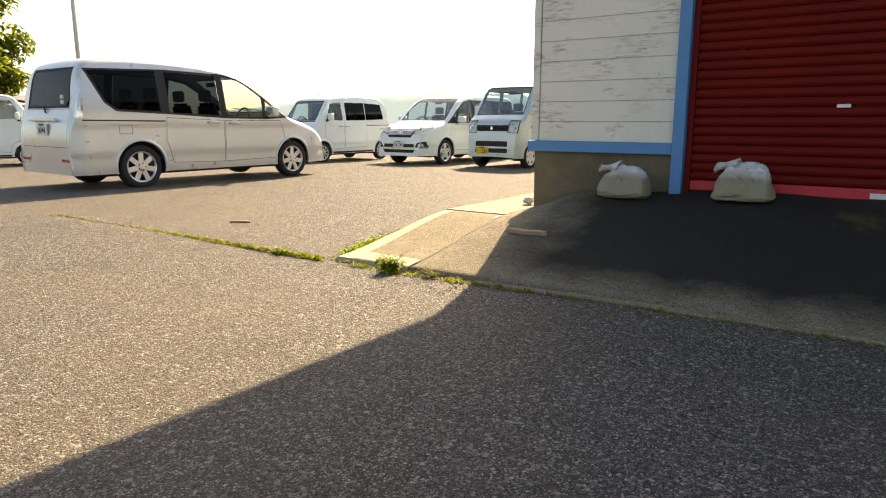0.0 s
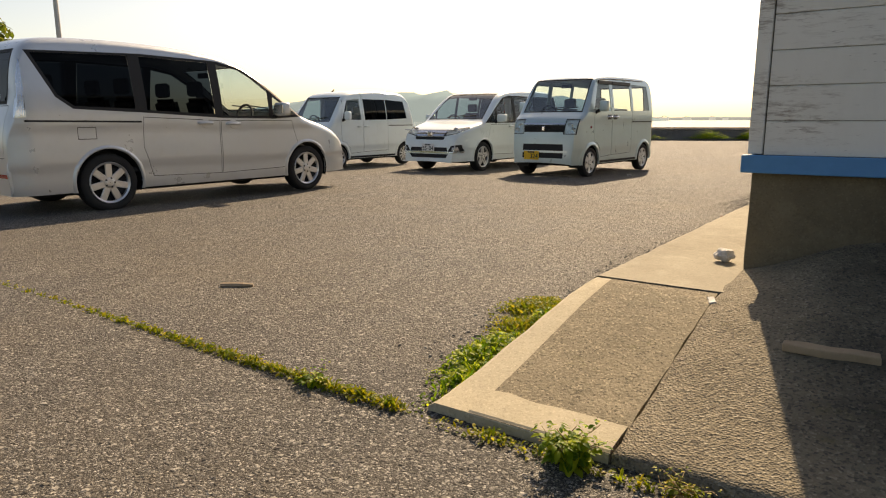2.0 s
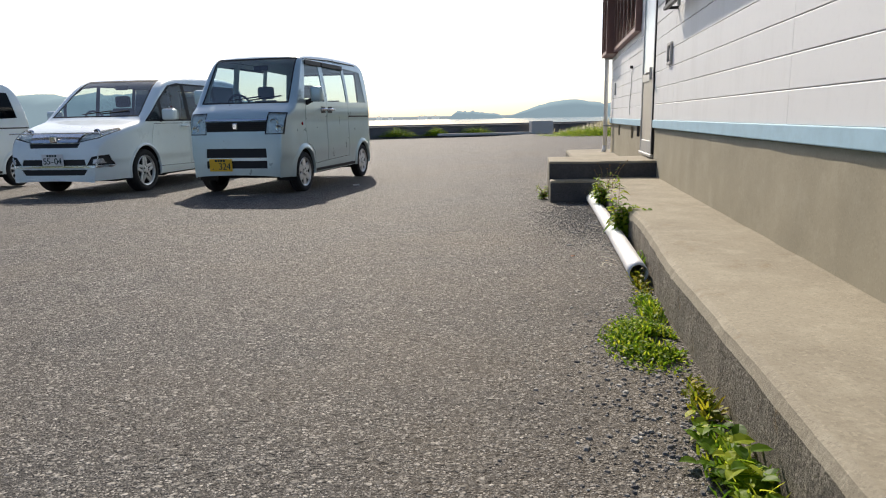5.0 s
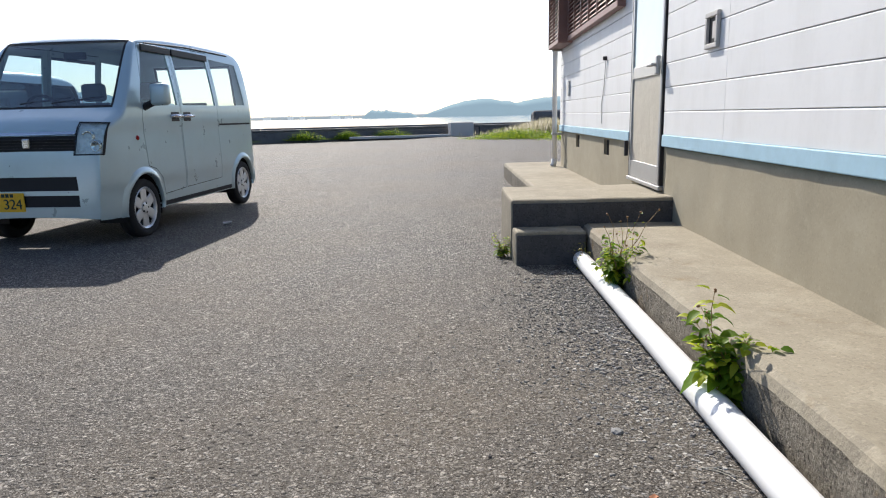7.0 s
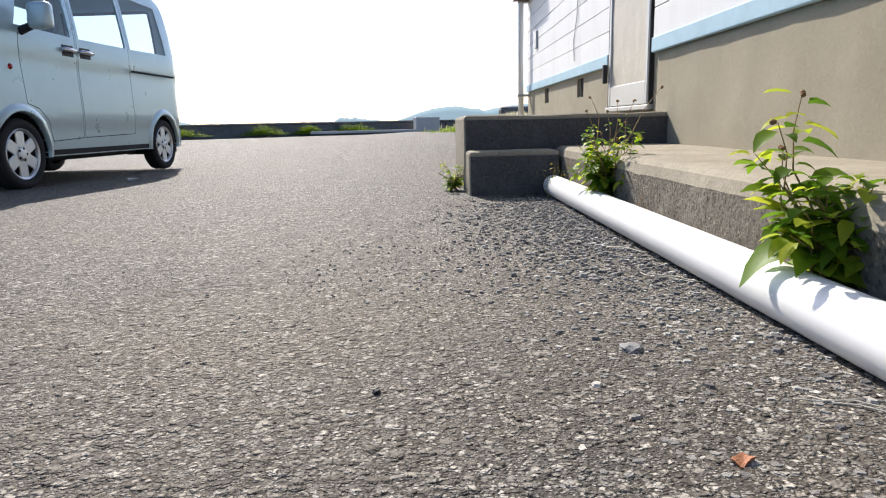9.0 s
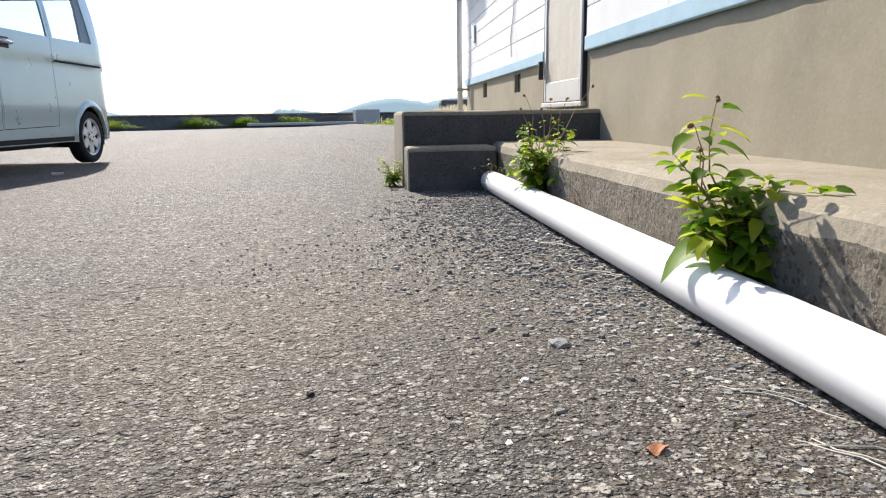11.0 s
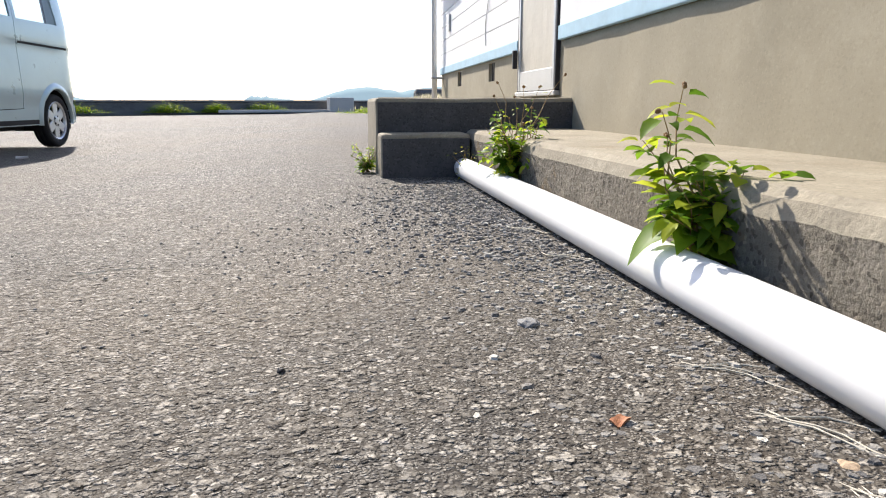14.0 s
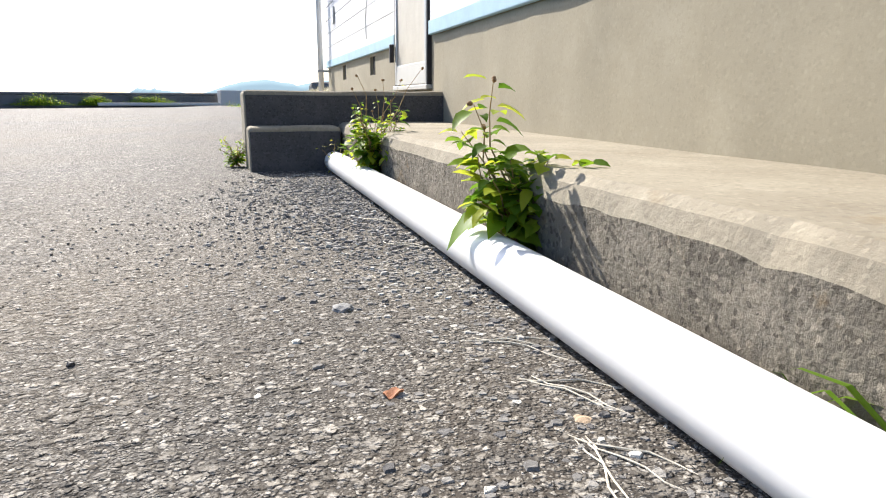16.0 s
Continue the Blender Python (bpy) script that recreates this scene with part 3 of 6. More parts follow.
thing("kerb_edging", rough_up(bm, 0.009, 4), RAMP_MAT, "low concrete edging at the foot of the ramp", "kerb", kind="structure")

steps = base("door_steps", "two concrete steps up to the side door", "steps", pose(0, 0, 0))
part("landing", rough_up(box(-3.955, -2.62, 13.022, 14.0, -0.02, 0.447, 0.022), 0.008, 4, 7), CONCRETE, steps)
# dark sheets set on the shaded fronts, their shade put into the colour
part("riser", rough_up(box(-3.945, -2.66, 13.010, 13.024, -0.02, 0.420, 0.003), 0.004, 4, 5), RISER, steps, "dark stained riser, shade put into its colour")
part("riser", rough_up(box(-3.94, -3.44, 12.778, 12.792, -0.02, 0.220, 0.003), 0.004, 4, 5), RISER, steps, "dark stained riser, shade put into its colour")
part("lower_step", rough_up(box(-3.95, -3.432, 12.79, 13.018, -0.02, 0.247, 0.020), 0.008, 4, 6), CONCRETE, steps)

# ---- the building: its own frame, u along the side wall, x out of the wall to the left ----
BLD = pose(-2.88, 5.75, 0, 0, 0, -1.1)
LONG, HIGH, BAND0, BAND1 = 12.95, 3.62, 0.81, 0.90


def wall_with_holes(along, z0, z1, holes, thick, side):
    """Wall pieces round rectangular holes (a0, a1, z0, z1). side: 'x' for the side wall, 'y' for the front."""
    bm = bmesh.new()
    cuts = sorted({along[0], along[1], *[v for h in holes for v in h[:2]]})
    for a, b in zip(cuts, cuts[1:]):
        mid, levels = (a + b) / 2, [(z0, z1)]
        for h in holes:
            if h[0] < mid < h[1]:
                nxt = []
                for lo, hi in levels:
                    if h[2] > lo:
                        nxt.append((lo, min(hi, h[2])))
                    if h[3] < hi:
                        nxt.append((max(lo, h[3]), hi))
                levels = nxt
        for lo, hi in levels:
            if side == "x":
                box(0, thick, a, b, lo, hi, bm=bm)
            else:
                box(a, b, 0, thick, lo, hi, bm=bm)
    return bm


DOOR = (7.58, 8.52, 0.50, 2.46)
VENT = (6.50, 6.66, 1.47, 1.65)
AIR = [(9.50, 9.76, 0.62, 0.79), (11.30, 11.56, 0.62, 0.79)]
BARRED = (4.10, 6.30, 1.97, 3.03)
LOUVRE = (8.86, 11.80, 2.148, 3.03)
thing("wall_side", wall_with_holes((0.14, LONG), 0, HIGH, [DOOR, BARRED, LOUVRE, *AIR], 0.14, "x"), RENDER_GREY,
      "side wall with a rendered grey-beige base", "wall", BLD, kind="structure")
SHUT = (1.40, 5.2, 0.50, 3.05)
thing("wall_front", wall_with_holes((0.0, 8.6), 0, HIGH, [SHUT], 0.14, "y"), BASE_DARK, "front wall with a stained brown concrete base, shade put into its colour", "wall", BLD, kind="structure")
thing("wall_back", box(0.14, 8.6, LONG, LONG + 0.14, 0, HIGH), RENDER_GREY, "plain rear wall", "wall", BLD, kind="structure")
thing("wall_far_side", box(8.6, 8.74, 0, LONG, 0, HIGH), RENDER_GREY, "plain far wall", "wall", BLD, kind="structure")
thing("floor", box(0.14, 8.6, 0.14, LONG, 0.0, 0.47), RENDER_GREY, "plain concrete floor inside the building", "floor", BLD, kind="structure")
thing("ceiling", box(0.0, 8.6, 0.0, LONG, HIGH + 0.004, HIGH + 0.08), SIDING, "plain ceiling", "ceiling", BLD, kind="structure")
bm = prism([(-0.63, HIGH - 0.02), (4.3, HIGH + 1.0), (9.3, HIGH - 0.02), (9.3, HIGH + 0.12), (4.3, HIGH + 1.14), (-0.63, HIGH + 0.12)], -1.3, LONG + 0.7, "xz")
thing("roof", bm, ROOF, "low grey sheet-metal roof with wide eaves", "roof", BLD, kind="structure")

# the uneven coat of render on the base, up to the door
bm = bmesh.new()
coat = [[bm.verts.new((-0.006 + 0.005 * noise.noise((u * 0.062 * 3.1, v * 0.06 * 3.1, 2)) + 0.0022 * noise.noise((u * 0.062 * 11, v * 0.06 * 11, 7)), 0.02 + u * 0.0615, 0.20 + v * 0.0605)) for v in range(11)] for u in range(123)]
for r0, r1 in zip(coat, coat[1:]):
    for k in range(10):
        bm.faces.new((r0[k], r0[k + 1], r1[k + 1], r1[k]))
bmesh.ops.recalc_face_normals(bm, faces=bm.faces)
part("render_coat", thicken(bm, 0.004), RENDER_GREY, bpy.data.objects["wall_side"], "trowelled beige render", True)

# blue bands and corner posts
thing("trim_side_near", box(-0.032, -0.001, -0.02, DOOR[0] - 0.045, BAND0, BAND1, 0.006), BLUE_LIT_FADED, "faded pale blue board along the wall's base, its sunlit tone painted in", "trim", BLD, kind="structure")
thing("trim_side_far", box(-0.032, -0.001, DOOR[1] + 0.045, LONG, BAND0, BAND1, 0.006), BLUE_LIT_FADED, "faded pale blue board beyond the door, its sunlit tone painted in", "trim", BLD, kind="structure")
thing("trim_front", box(-0.05, SHUT[0] - 0.104, -0.06, -0.022, BAND0 - 0.005, BAND1, 0.006), BLUE, "blue painted board along the front wall's base", "trim", BLD, kind="structure")
thing("trim_shutter", box(SHUT[0] - 0.10, SHUT[0] - 0.004, -0.075, 0.10, 0.30, 3.2, 0.006), BLUE, "blue painted post beside the shutter", "trim", BLD, kind="structure")
thing("trim_corner", box(-0.026, 0.045, -0.032, -0.001, BAND1 + 0.004, HIGH - 0.02, 0.006), SIDING_OLD, "white painted corner board", "trim", BLD, kind="structure")

# downpipe
dp = base("downpipe", "white plastic downpipe at the building's far corner", "downpipe", BLD)
part("pipe", tube([(-0.12, LONG - 0.12, 0.36), (-0.12, LONG - 0.12, 2.6), (-0.12, LONG - 0.12, HIGH)], 0.038, 14), PVC, dp, smooth=True)
part("outlet", tube([(-0.15, LONG - 0.13, 0.265), (-0.125, LONG - 0.12, 0.31), (-0.12, LONG - 0.12, 0.38)], 0.045, 12), PVC, dp, smooth=True)
for z in (0.75, 2.0):
    part("bracket", box(-0.165, -0.001, LONG - 0.165, LONG - 0.075, z, z + 0.03, 0.004), ALU, dp)

# side door
door = base("door_1", "aluminium side door with a frosted top and beige panel, closed", "door", BLD)
d0, d1, z0, z1 = DOOR
for a, b in ((d0 - 0.02, d0 + 0.005), (d1 - 0.005, d1 + 0.02)):
    part("jamb", box(-0.032, 0.10, a, b, z0, z1 + 0.04, 0.005), DARK_METAL, door)
part("head", box(-0.075, 0.10, d0 + 0.006, d1 - 0.006, z1, z1 + 0.045, 0.005), DARK_METAL, door)
part("threshold", box(-0.045, 0.10, d0 - 0.04, d1 + 0.04, z0 - 0.035, z0 - 0.002, 0.006), ALU, door)
for a, b in ((d0 + 0.007, d0 + 0.055), (d1 - 0.055, d1 - 0.007)):
    part("stile", box(-0.034, 0.0, a, b, z0 + 0.004, z1 - 0.004, 0.006), ALU, door)
for a, b in ((z0 + 0.004, z0 + 0.15), (1.36, 1.46), (z1 - 0.09, z1 - 0.004)):
    part("rail", box(-0.032, 0.0, d0 + 0.057, d1 - 0.057, a, b, 0.005), ALU, door)
PANEL = plain_material("beige_panel", (0.50, 0.46, 0.38), 0.5, scale=3, vary=0.25, bump=0.004)
FROST = plain_material("frosted_pane", (0.62, 0.74, 0.75), 0.18, scale=4, vary=0.1, bump=0.001)
part("lower_panel", rough_up(box(-0.022, -0.012, d0 + 0.05, d1 - 0.05, z0 + 0.145, 1.365), 0.004, 6, 8), PANEL, door, "dull beige sheet wrinkled at its foot")
part("upper_pane", box(-0.022, -0.012, d0 + 0.05, d1 - 0.05, 1.455, z1 - 0.085), FROST, door, "pale frosted glass")
h = part("door_handle", box(-0.075, -0.042, d0 + 0.02, d0 + 0.075, 1.36, 1.50, 0.008), ALU, door)
part("lever", box(-0.115, -0.076, d0 + 0.025, d0 + 0.17, 1.42, 1.447, 0.011), ALU, h)
part("hinge", box(-0.075, -0.04, d1 - 0.005, d1 + 0.028, 0.68, 0.82, 0.006), DARK_METAL, door)

# small square vent with a broken flap
vent = base("wall_vent", "square metal wall vent with a dark broken opening", "vent", BLD)
v0, v1, vz0, vz1 = VENT
for a, b, c, d in ((v0 - 0.022, v1 + 0.022, vz1 - 0.012, vz1 + 0.018), (v0 - 0.022, v1 + 0.022, vz0 - 0.018, vz0 + 0.012), (v0 - 0.022, v0 + 0.010, vz0 + 0.0125, vz1 - 0.0125), (v1 - 0.010, v1 + 0.022, vz0 + 0.0125, vz1 - 0.0125)):
    part("frame", box(-0.045, -0.021, a, b, c, d, 0.005), STONE, vent)
part("back", box(-0.027, -0.021, v0, v1, vz0, vz1), BLACK, vent)
part("flap", box(-0.036, -0.030, v0 + 0.02, v1 - 0.085, vz0 + 0.04, vz1 - 0.04, 0.002), STONE, vent)
for i, a in enumerate(AIR):
    av = base("air_brick", "dark ventilation opening in the wall's base", "vent", BLD, "vents in the wall's base")
    part("back", box(0.04, 0.06, a[0], a[1], a[2], a[3]), BLACK, av)
    for k in range(3):
        part("bar", box(0.016, 0.026, a[0] + 0.06 + k * 0.06, a[0] + 0.072 + k * 0.06, a[2], a[3]), DARK_METAL, av)

# barred window
bw = base("window_1", "window behind dark upright iron bars", "window", BLD)
w0, w1, wz0, wz1 = BARRED
part("pane", box(0.05, 0.06, w0, w1, wz0, wz1), FROST, bw)
for a, b, c, d in ((w0, w1, wz0, wz0 + 0.05), (w0, w1, wz1 - 0.05, wz1), (w0, w0 + 0.05, wz0 + 0.05, wz1 - 0.05), (w1 - 0.05, w1, wz0 + 0.05, wz1 - 0.05)):
    part("window_frame", box(0.0, 0.07, a, b, c, d, 0.004), ALU, bw)
for z in (wz0 - 0.03, wz1):
    part("bar_rail", box(-0.15, -0.115, w0 - 0.04, w1 + 0.04, z, z + 0.035, 0.004), DARK_METAL, bw)
for k in range(4):
    u = w0 + k * (w1 - w0) / 3
    for z in (wz0 - 0.025, wz1 + 0.005):
        part("bracket", box(-0.114, -0.0, u - 0.012, u + 0.012, z, z + 0.025), DARK_METAL, bw)
for k in range(27):
    u = w0 + 0.02 + k * (w1 - w0 - 0.04) / 26
    part("bar", box(-0.142, -0.122, u - 0.008, u + 0.008, wz0 + 0.006, wz1 - 0.002), DARK_METAL, bw)


def louvre_box(name, u0, u1, zz0, zz1, out, label):
    lv = base(name, label, "louvre", BLD)
    part("back", box(-0.028, -0.02, u0 + 0.03, u1 - 0.03, zz0 + 0.03, zz1 - 0.03), DARK_METAL, lv)
    for a, b in ((u0, u0 + 0.05), (u1 - 0.05, u1)):
        part("side_frame", box(-out, -0.019, a, b, zz0, zz1, 0.004), BROWN, lv)
    part("bottom_frame", box(-out, -0.019, u0 + 0.051, u1 - 0.051, zz0, zz0 + 0.06, 0.004), BROWN, lv)
    part("top_frame", box(-out, -0.019, u0 + 0.051, u1 - 0.051, zz1 - 0.05, zz1, 0.004), BROWN, lv)
    cols = max(2, round((u1 - u0) / 0.5))
    for c in range(1, cols):
        u = u0 + c * (u1 - u0) / cols
        part("mullion", box(-out - 0.003, -out + 0.03, u - 0.012, u + 0.012, zz0 + 0.061, zz1 - 0.051), BROWN, lv)
    k = 0
    while zz0 + 0.09 + k * 0.05 < zz1 - 0.06:
        z = zz0 + 0.085 + k * 0.05
        b2 = prism([(-out + 0.002, z), (-out + 0.012, z), (-out + 0.045, z + 0.04), (-out + 0.035, z + 0.04)], u0 + 0.052, u1 - 0.052, "xz")
        part("slat", b2, BROWN, lv)
        k += 1


louvre_box("window_louvre", LOUVRE[0], LOUVRE[1], 2.05, 3.1, 0.10, "brown metal louvred window screen")
louvre_box("deep_window_louvre", 11.85, 12.9, 2.03, 3.1, 0.22, "deep brown metal louvred window box")

# meter box, hook and hanging wire
thing("wall_switch_box", box(-0.045, -0.02, 12.0, 12.12, 1.32, 1.53, 0.006), ALU, "small grey metal box on the white wall", "box", BLD)
wire = base("hanging_wire", "thin wire hanging from a dark hook on the wall", "wire", BLD)
part("hook", box(-0.06, -0.02, 9.62, 9.65, 1.62, 1.66, 0.004), DARK_METAL, wire)
part("strand", tube([(-0.03, 9.63, 1.63), (-0.03, 9.66, 1.5), (-0.028, 9.7, 1.35), (-0.026, 9.83, 1.15), (-0.026, 9.8, 0.96)], 0.004, 6), ALU, wire)

# shutter
shutter = base("roller_shutter", "closed dark red metal roller shutter", "shutter", BLD)
s0, s1, sz0, sz1 = SHUT
part("bottom_bar", box(s0, s1, 0.012, 0.05, sz0 + 0.02, sz0 + 0.10, 0.006), RED_BAR, shutter, "brighter red bottom bar")
part("guide", box(s0, s0 + 0.045, -0.015, 0.011, sz0, sz1, 0.004), RED, shutter)
part("guide", box(s1 - 0.045, s1, -0.015, 0.011, sz0, sz1, 0.004), RED, shutter)
slat = prism([(0.03, 0.0), (0.022, 0.004), (0.008, 0.02), (0.004, 0.036), (0.008, 0.052), (0.022, 0.068), (0.03, 0.072), (0.036, 0.036)], s0 + 0.046, s1 - 0.046, "yz")
slat_mesh = None
for k in range(34):
    z = sz0 + 0.101 + k * 0.0735
    if z + 0.07 > sz1:
        break
    if slat_mesh is None:
        first = part("slat", slat, RED, shutter, m=pose(0, 0, z))
        slat_mesh = first.data
    else:
        s = new("slat", slat_mesh)
        s.parent, s.matrix_basis = shutter, pose(0, 0, z)
part("label_plate", box(2.45, 2.54, -0.004, 0.003, 1.18, 1.205), PLATE_WHITE, shutter, "small worn white label")
part("label_plate", box(2.72, 2.95, 0.006, 0.011, sz0 + 0.03, sz0 + 0.07), PLATE_WHITE, shutter, "small worn white label")

# siding boards
def board(length, high, across):
    """One board with a rounded top lip and a lower drip edge, from its lower end at the origin."""
    e = 0.001
    sec = [(-0.001, e), (-0.018, e), (-0.020, e + 0.002), (-0.020, high - 0.008), (-0.012, high - 0.001), (-0.001, high - 0.001)]
    if across == "side":
        return prism(sec, 0.002, length - 0.002, "xz")
    return prism(sec, 0.002, length - 0.002, "yz")


siding = {}


def lay_board(wall, across, a0, a1, z, high, material):
    key = (across, round(a1 - a0, 3), round(high, 3), material.name)
    if key not in siding:
        ob = link_mesh("siding_board", board(a1 - a0, high, across), material)
        siding[key] = ob.data
    else:
        ob = new("siding_board", siding[key])
    ob.parent = wall
    ob.matrix_basis = pose(0, a0, z) if across == "side" else pose(a0, 0, z)


wall_side, wall_front = bpy.data.objects["wall_side"], bpy.data.objects["wall_front"]
PITCH = 0.178
for row in range(15):
    z = BAND1 + row * PITCH
    high = min(PITCH, HIGH - 0.03 - z)
    if high < 0.05:
        continue
    for a, b in ((0.03, 3.11), (3.11, 6.35), (6.35, 9.60), (9.60, LONG - 0.01)):
        spans = [(a, b)]
        for hh in (DOOR, BARRED, LOUVRE):
            m0, m1 = hh[0] - 0.045, hh[1] + 0.045
            if z + high > hh[2] + 0.02 and z < hh[3] - 0.02:
                nxt = []
                for p0, p1 in spans:
                    if m1 <= p0 or m0 >= p1:
                        nxt.append((p0, p1))
                    else:
                        if m0 > p0 + 0.02:
                            nxt.append((p0, m0))
                        if m1 < p1 - 0.02:
                            nxt.append((m1, p1))
                spans = nxt
        for p0, p1 in spans:
            lay_board(wall_side, "side", p0, p1, z, high, SIDING)
    if z < SHUT[3]:
        lay_board(wall_front, "front", 0.05, SHUT[0] - 0.104, z, high, SIDING_OLD)
    else:
        lay_board(wall_front, "front", 0.05, 8.6, z, high, SIDING_OLD)

# ---- vehicles: forward is +y, right is +x; s runs from the nose (0) to the tail ----
def lerp_curve(points, n):
    """n points at even steps along a rounded polyline."""
    pts = [Vector(p) for p in points]
    for _ in range(3):
        cut = [pts[0]]
        for a, b in zip(pts, pts[1:]):
            cut += [a.lerp(b, 0.25), a.lerp(b, 0.75)]
        pts = cut + [pts[-1]]
    lens = [0.0]
    for a, b in zip(pts, pts[1:]):
        lens.append(lens[-1] + (b - a).length)
    out, k = [], 0
    for i in range(n):
        d = lens[-1] * i / (n - 1)
        while k < len(lens) - 2 and lens[k + 1] < d:
            k += 1
        out.append(pts[k].lerp(pts[k + 1], (d - lens[k]) / max(1e-9, lens[k + 1] - lens[k])))
    return out


def inside(poly, a, b):
    hit = False
    for (x0, y0), (x1, y1) in zip(poly, poly[1:] + poly[:1]):
        if (y0 > b) != (y1 > b) and a < (x1 - x0) * (b - y0) / (y1 - y0) + x0:
            hit = not hit
    return hit


def shrunk(poly, d):
    """The polygon with each edge moved inwards by d."""
    area = sum(x0 * y1 - x1 * y0 for (x0, y0), (x1, y1) in zip(poly, poly[1:] + poly[:1]))
    sgn, n, out = (1 if area > 0 else -1), len(poly), []
    for i in range(n):
        p, c, q = Vector(poly[i - 1]), Vector(poly[i]), Vector(poly[(i + 1) % n])
        e0, e1 = (c - p).normalized(), (q - c).normalized()
        n0, n1 = Vector((-e0.y, e0.x)) * sgn, Vector((-e1.y, e1.x)) * sgn
        k = max(0.35, 1 + n0.dot(n1))
        v = c + (n0 + n1) * d / k
        out.append((v.x, v.y))
    return out


def disc(cy, cz, r, n=18):
    return [(cy + r * math.cos(i * math.tau / n), cz + r * math.sin(i * math.tau / n)) for i in range(n)]


class Shell:
    """The skin of a vehicle, from which windows, lamps, doors and arches are cut by polygons in the side, front or rear view."""

    def __init__(self, spec):
        self.c = spec
        self.L, self.W = spec["L"], spec["W"]
        self.mid = spec["axle"] + spec["wb"] / 2
        prof = lerp_curve(spec["profile"], spec.get("stations", 84))
        bm, rows = bmesh.new(), []
        zb = spec.get("bottom", 0.24)
        for p in prof:
            s, top = p.x, p.y
            rows.append([bm.verts.new(v) for v in self.section(s, top, zb)])
        for r0, r1 in zip(rows, rows[1:]):
            for i in range(len(r0) - 1):
                bm.faces.new((r0[i], r0[i + 1], r1[i + 1], r1[i]))
        for row in (rows[0], rows[-1]):
            try:
                bm.faces.new(row)
            except ValueError:
                pass
        bmesh.ops.remove_doubles(bm, verts=bm.verts, dist=0.0015)
        bmesh.ops.recalc_face_normals(bm, faces=bm.faces)
        self.bm = bm
        self.layer = bm.faces.layers.int.new("region")
        self.names = []

    def half(self, s, z):
        """Half the width at s from the nose and height z."""
        c = self.c
        w = self.W / 2
        nose, tail = c.get("nose", 0.5), c.get("tail", 0.3)
        f = 1.0
        if s < nose:
            f -= c.get("nose_in", 0.22) * (1 - s / nose) ** 2.4
        if self.L - s < tail:
            f -= c.get("tail_in", 0.12) * (1 - (self.L - s) / tail) ** 2.4
        belt, roof = c["belt"], c["H"]
        if z > belt:
            f -= c.get("lean", 0.17) * ((z - belt) / (roof - belt)) ** 1.35
        elif z < 0.55:
            f -= 0.035 * ((0.55 - z) / 0.35) ** 1.5
        fold = c.get("fold", 0.92)
        f -= 0.010 * smoothstep(fold + 0.012, fold - 0.012, z) * smoothstep(0.44, fold, z) + 0.012 * smoothstep(0.52, 0.49, z) * smoothstep(0.30, 0.46, z)
        return w * f

    def section(self, s, top, zb):
        c = self.c
        r = min(c.get("edge", 0.10), max(0.01, (top - zb) * 0.45))
        y = self.mid - s
        pts = []
        n = 30
        for i in range(n + 1):
            z = zb + (top - r - zb) * i / n
            pts.append((self.half(s, z), y, z))
        w0 = self.half(s, top - r)
        for k in range(1, 6):
            a = k * math.pi / 10
            pts.append((w0 - r * 1.15 * (1 - math.cos(a)), y, top - r + (r - 0.02) * math.sin(a)))
        xe, ze = pts[-1][0], pts[-1][2]
        for k in range(1, 7):
            f = k / 6
            pts.append((xe * (1 - f), y, ze + (top - ze) * (1 - (1 - f) ** 2)))
        left = [(-x, yy, z) for x, yy, z in pts[:-1]]
        return left + pts[::-1]

    def flat(self, co, view):
        return (self.mid - co.y, co.z) if view in ("side", "right", "left") else (co.x, co.z)

    def faces(self, view, poly, margin=0.08):
        a0, a1 = min(p[0] for p in poly) - margin, max(p[0] for p in poly) + margin
        b0, b1 = min(p[1] for p in poly) - margin, max(p[1] for p in poly) + margin
        out = []
        for f in self.bm.faces:
            n, c = f.normal, f.calc_center_median()
            a, b = self.flat(c, view)
            if not (a0 < a < a1 and b0 < b < b1):
                continue
            if view in ("side", "right", "left"):
                ok = abs(n.x) > 0.28 and (view == "side" or (c.x > 0) == (view == "right"))
            elif view == "front":
                ok = n.y > 0.15 and c.y > self.mid - self.L * 0.5
            elif view == "rear":
                ok = n.y < -0.22 and c.y < self.mid - self.L * 0.6
            if ok:
                out.append(f)
        return out

    def cut(self, view, poly):
        for (p, q) in zip(poly, poly[1:] + poly[:1]):
            d = Vector(q) - Vector(p)
            if d.length < 1e-5:
                continue
            nrm = Vector((-d.y, d.x)).normalized()
            if view in ("side", "right", "left"):
                co, no = (0, self.mid - p[0], p[1]), (0, -nrm.x, nrm.y)
            else:
                co, no = (p[0], 0, p[1]), (nrm.x, 0, nrm.y)
            fs = self.faces(view, poly)
            geom = list({*fs, *[e for f in fs for e in f.edges], *[v for f in fs for v in f.verts]})
            bmesh.ops.bisect_plane(self.bm, geom=geom, dist=1e-5, plane_co=co, plane_no=no)
            self.bm.normal_update()

    def region(self, name, view, poly, over=True):
        """Cut the polygon out of the skin and mark its faces."""
        self.cut(view, poly)
        if name not in self.names:
            self.names.append(name)
        k = self.names.index(name) + 1
        for f in self.faces(view, poly, 0.02):
            a, b = self.flat(f.calc_center_median(), view)
            if inside(poly, a, b):
                f[self.layer] = k
        return k

    def seam(self, view, poly, d=0.007):
        """A narrow dark gap along the polygon's edge, where the skin is plain."""
        inner = shrunk(poly, d)
        self.cut(view, poly), self.cut(view, inner)
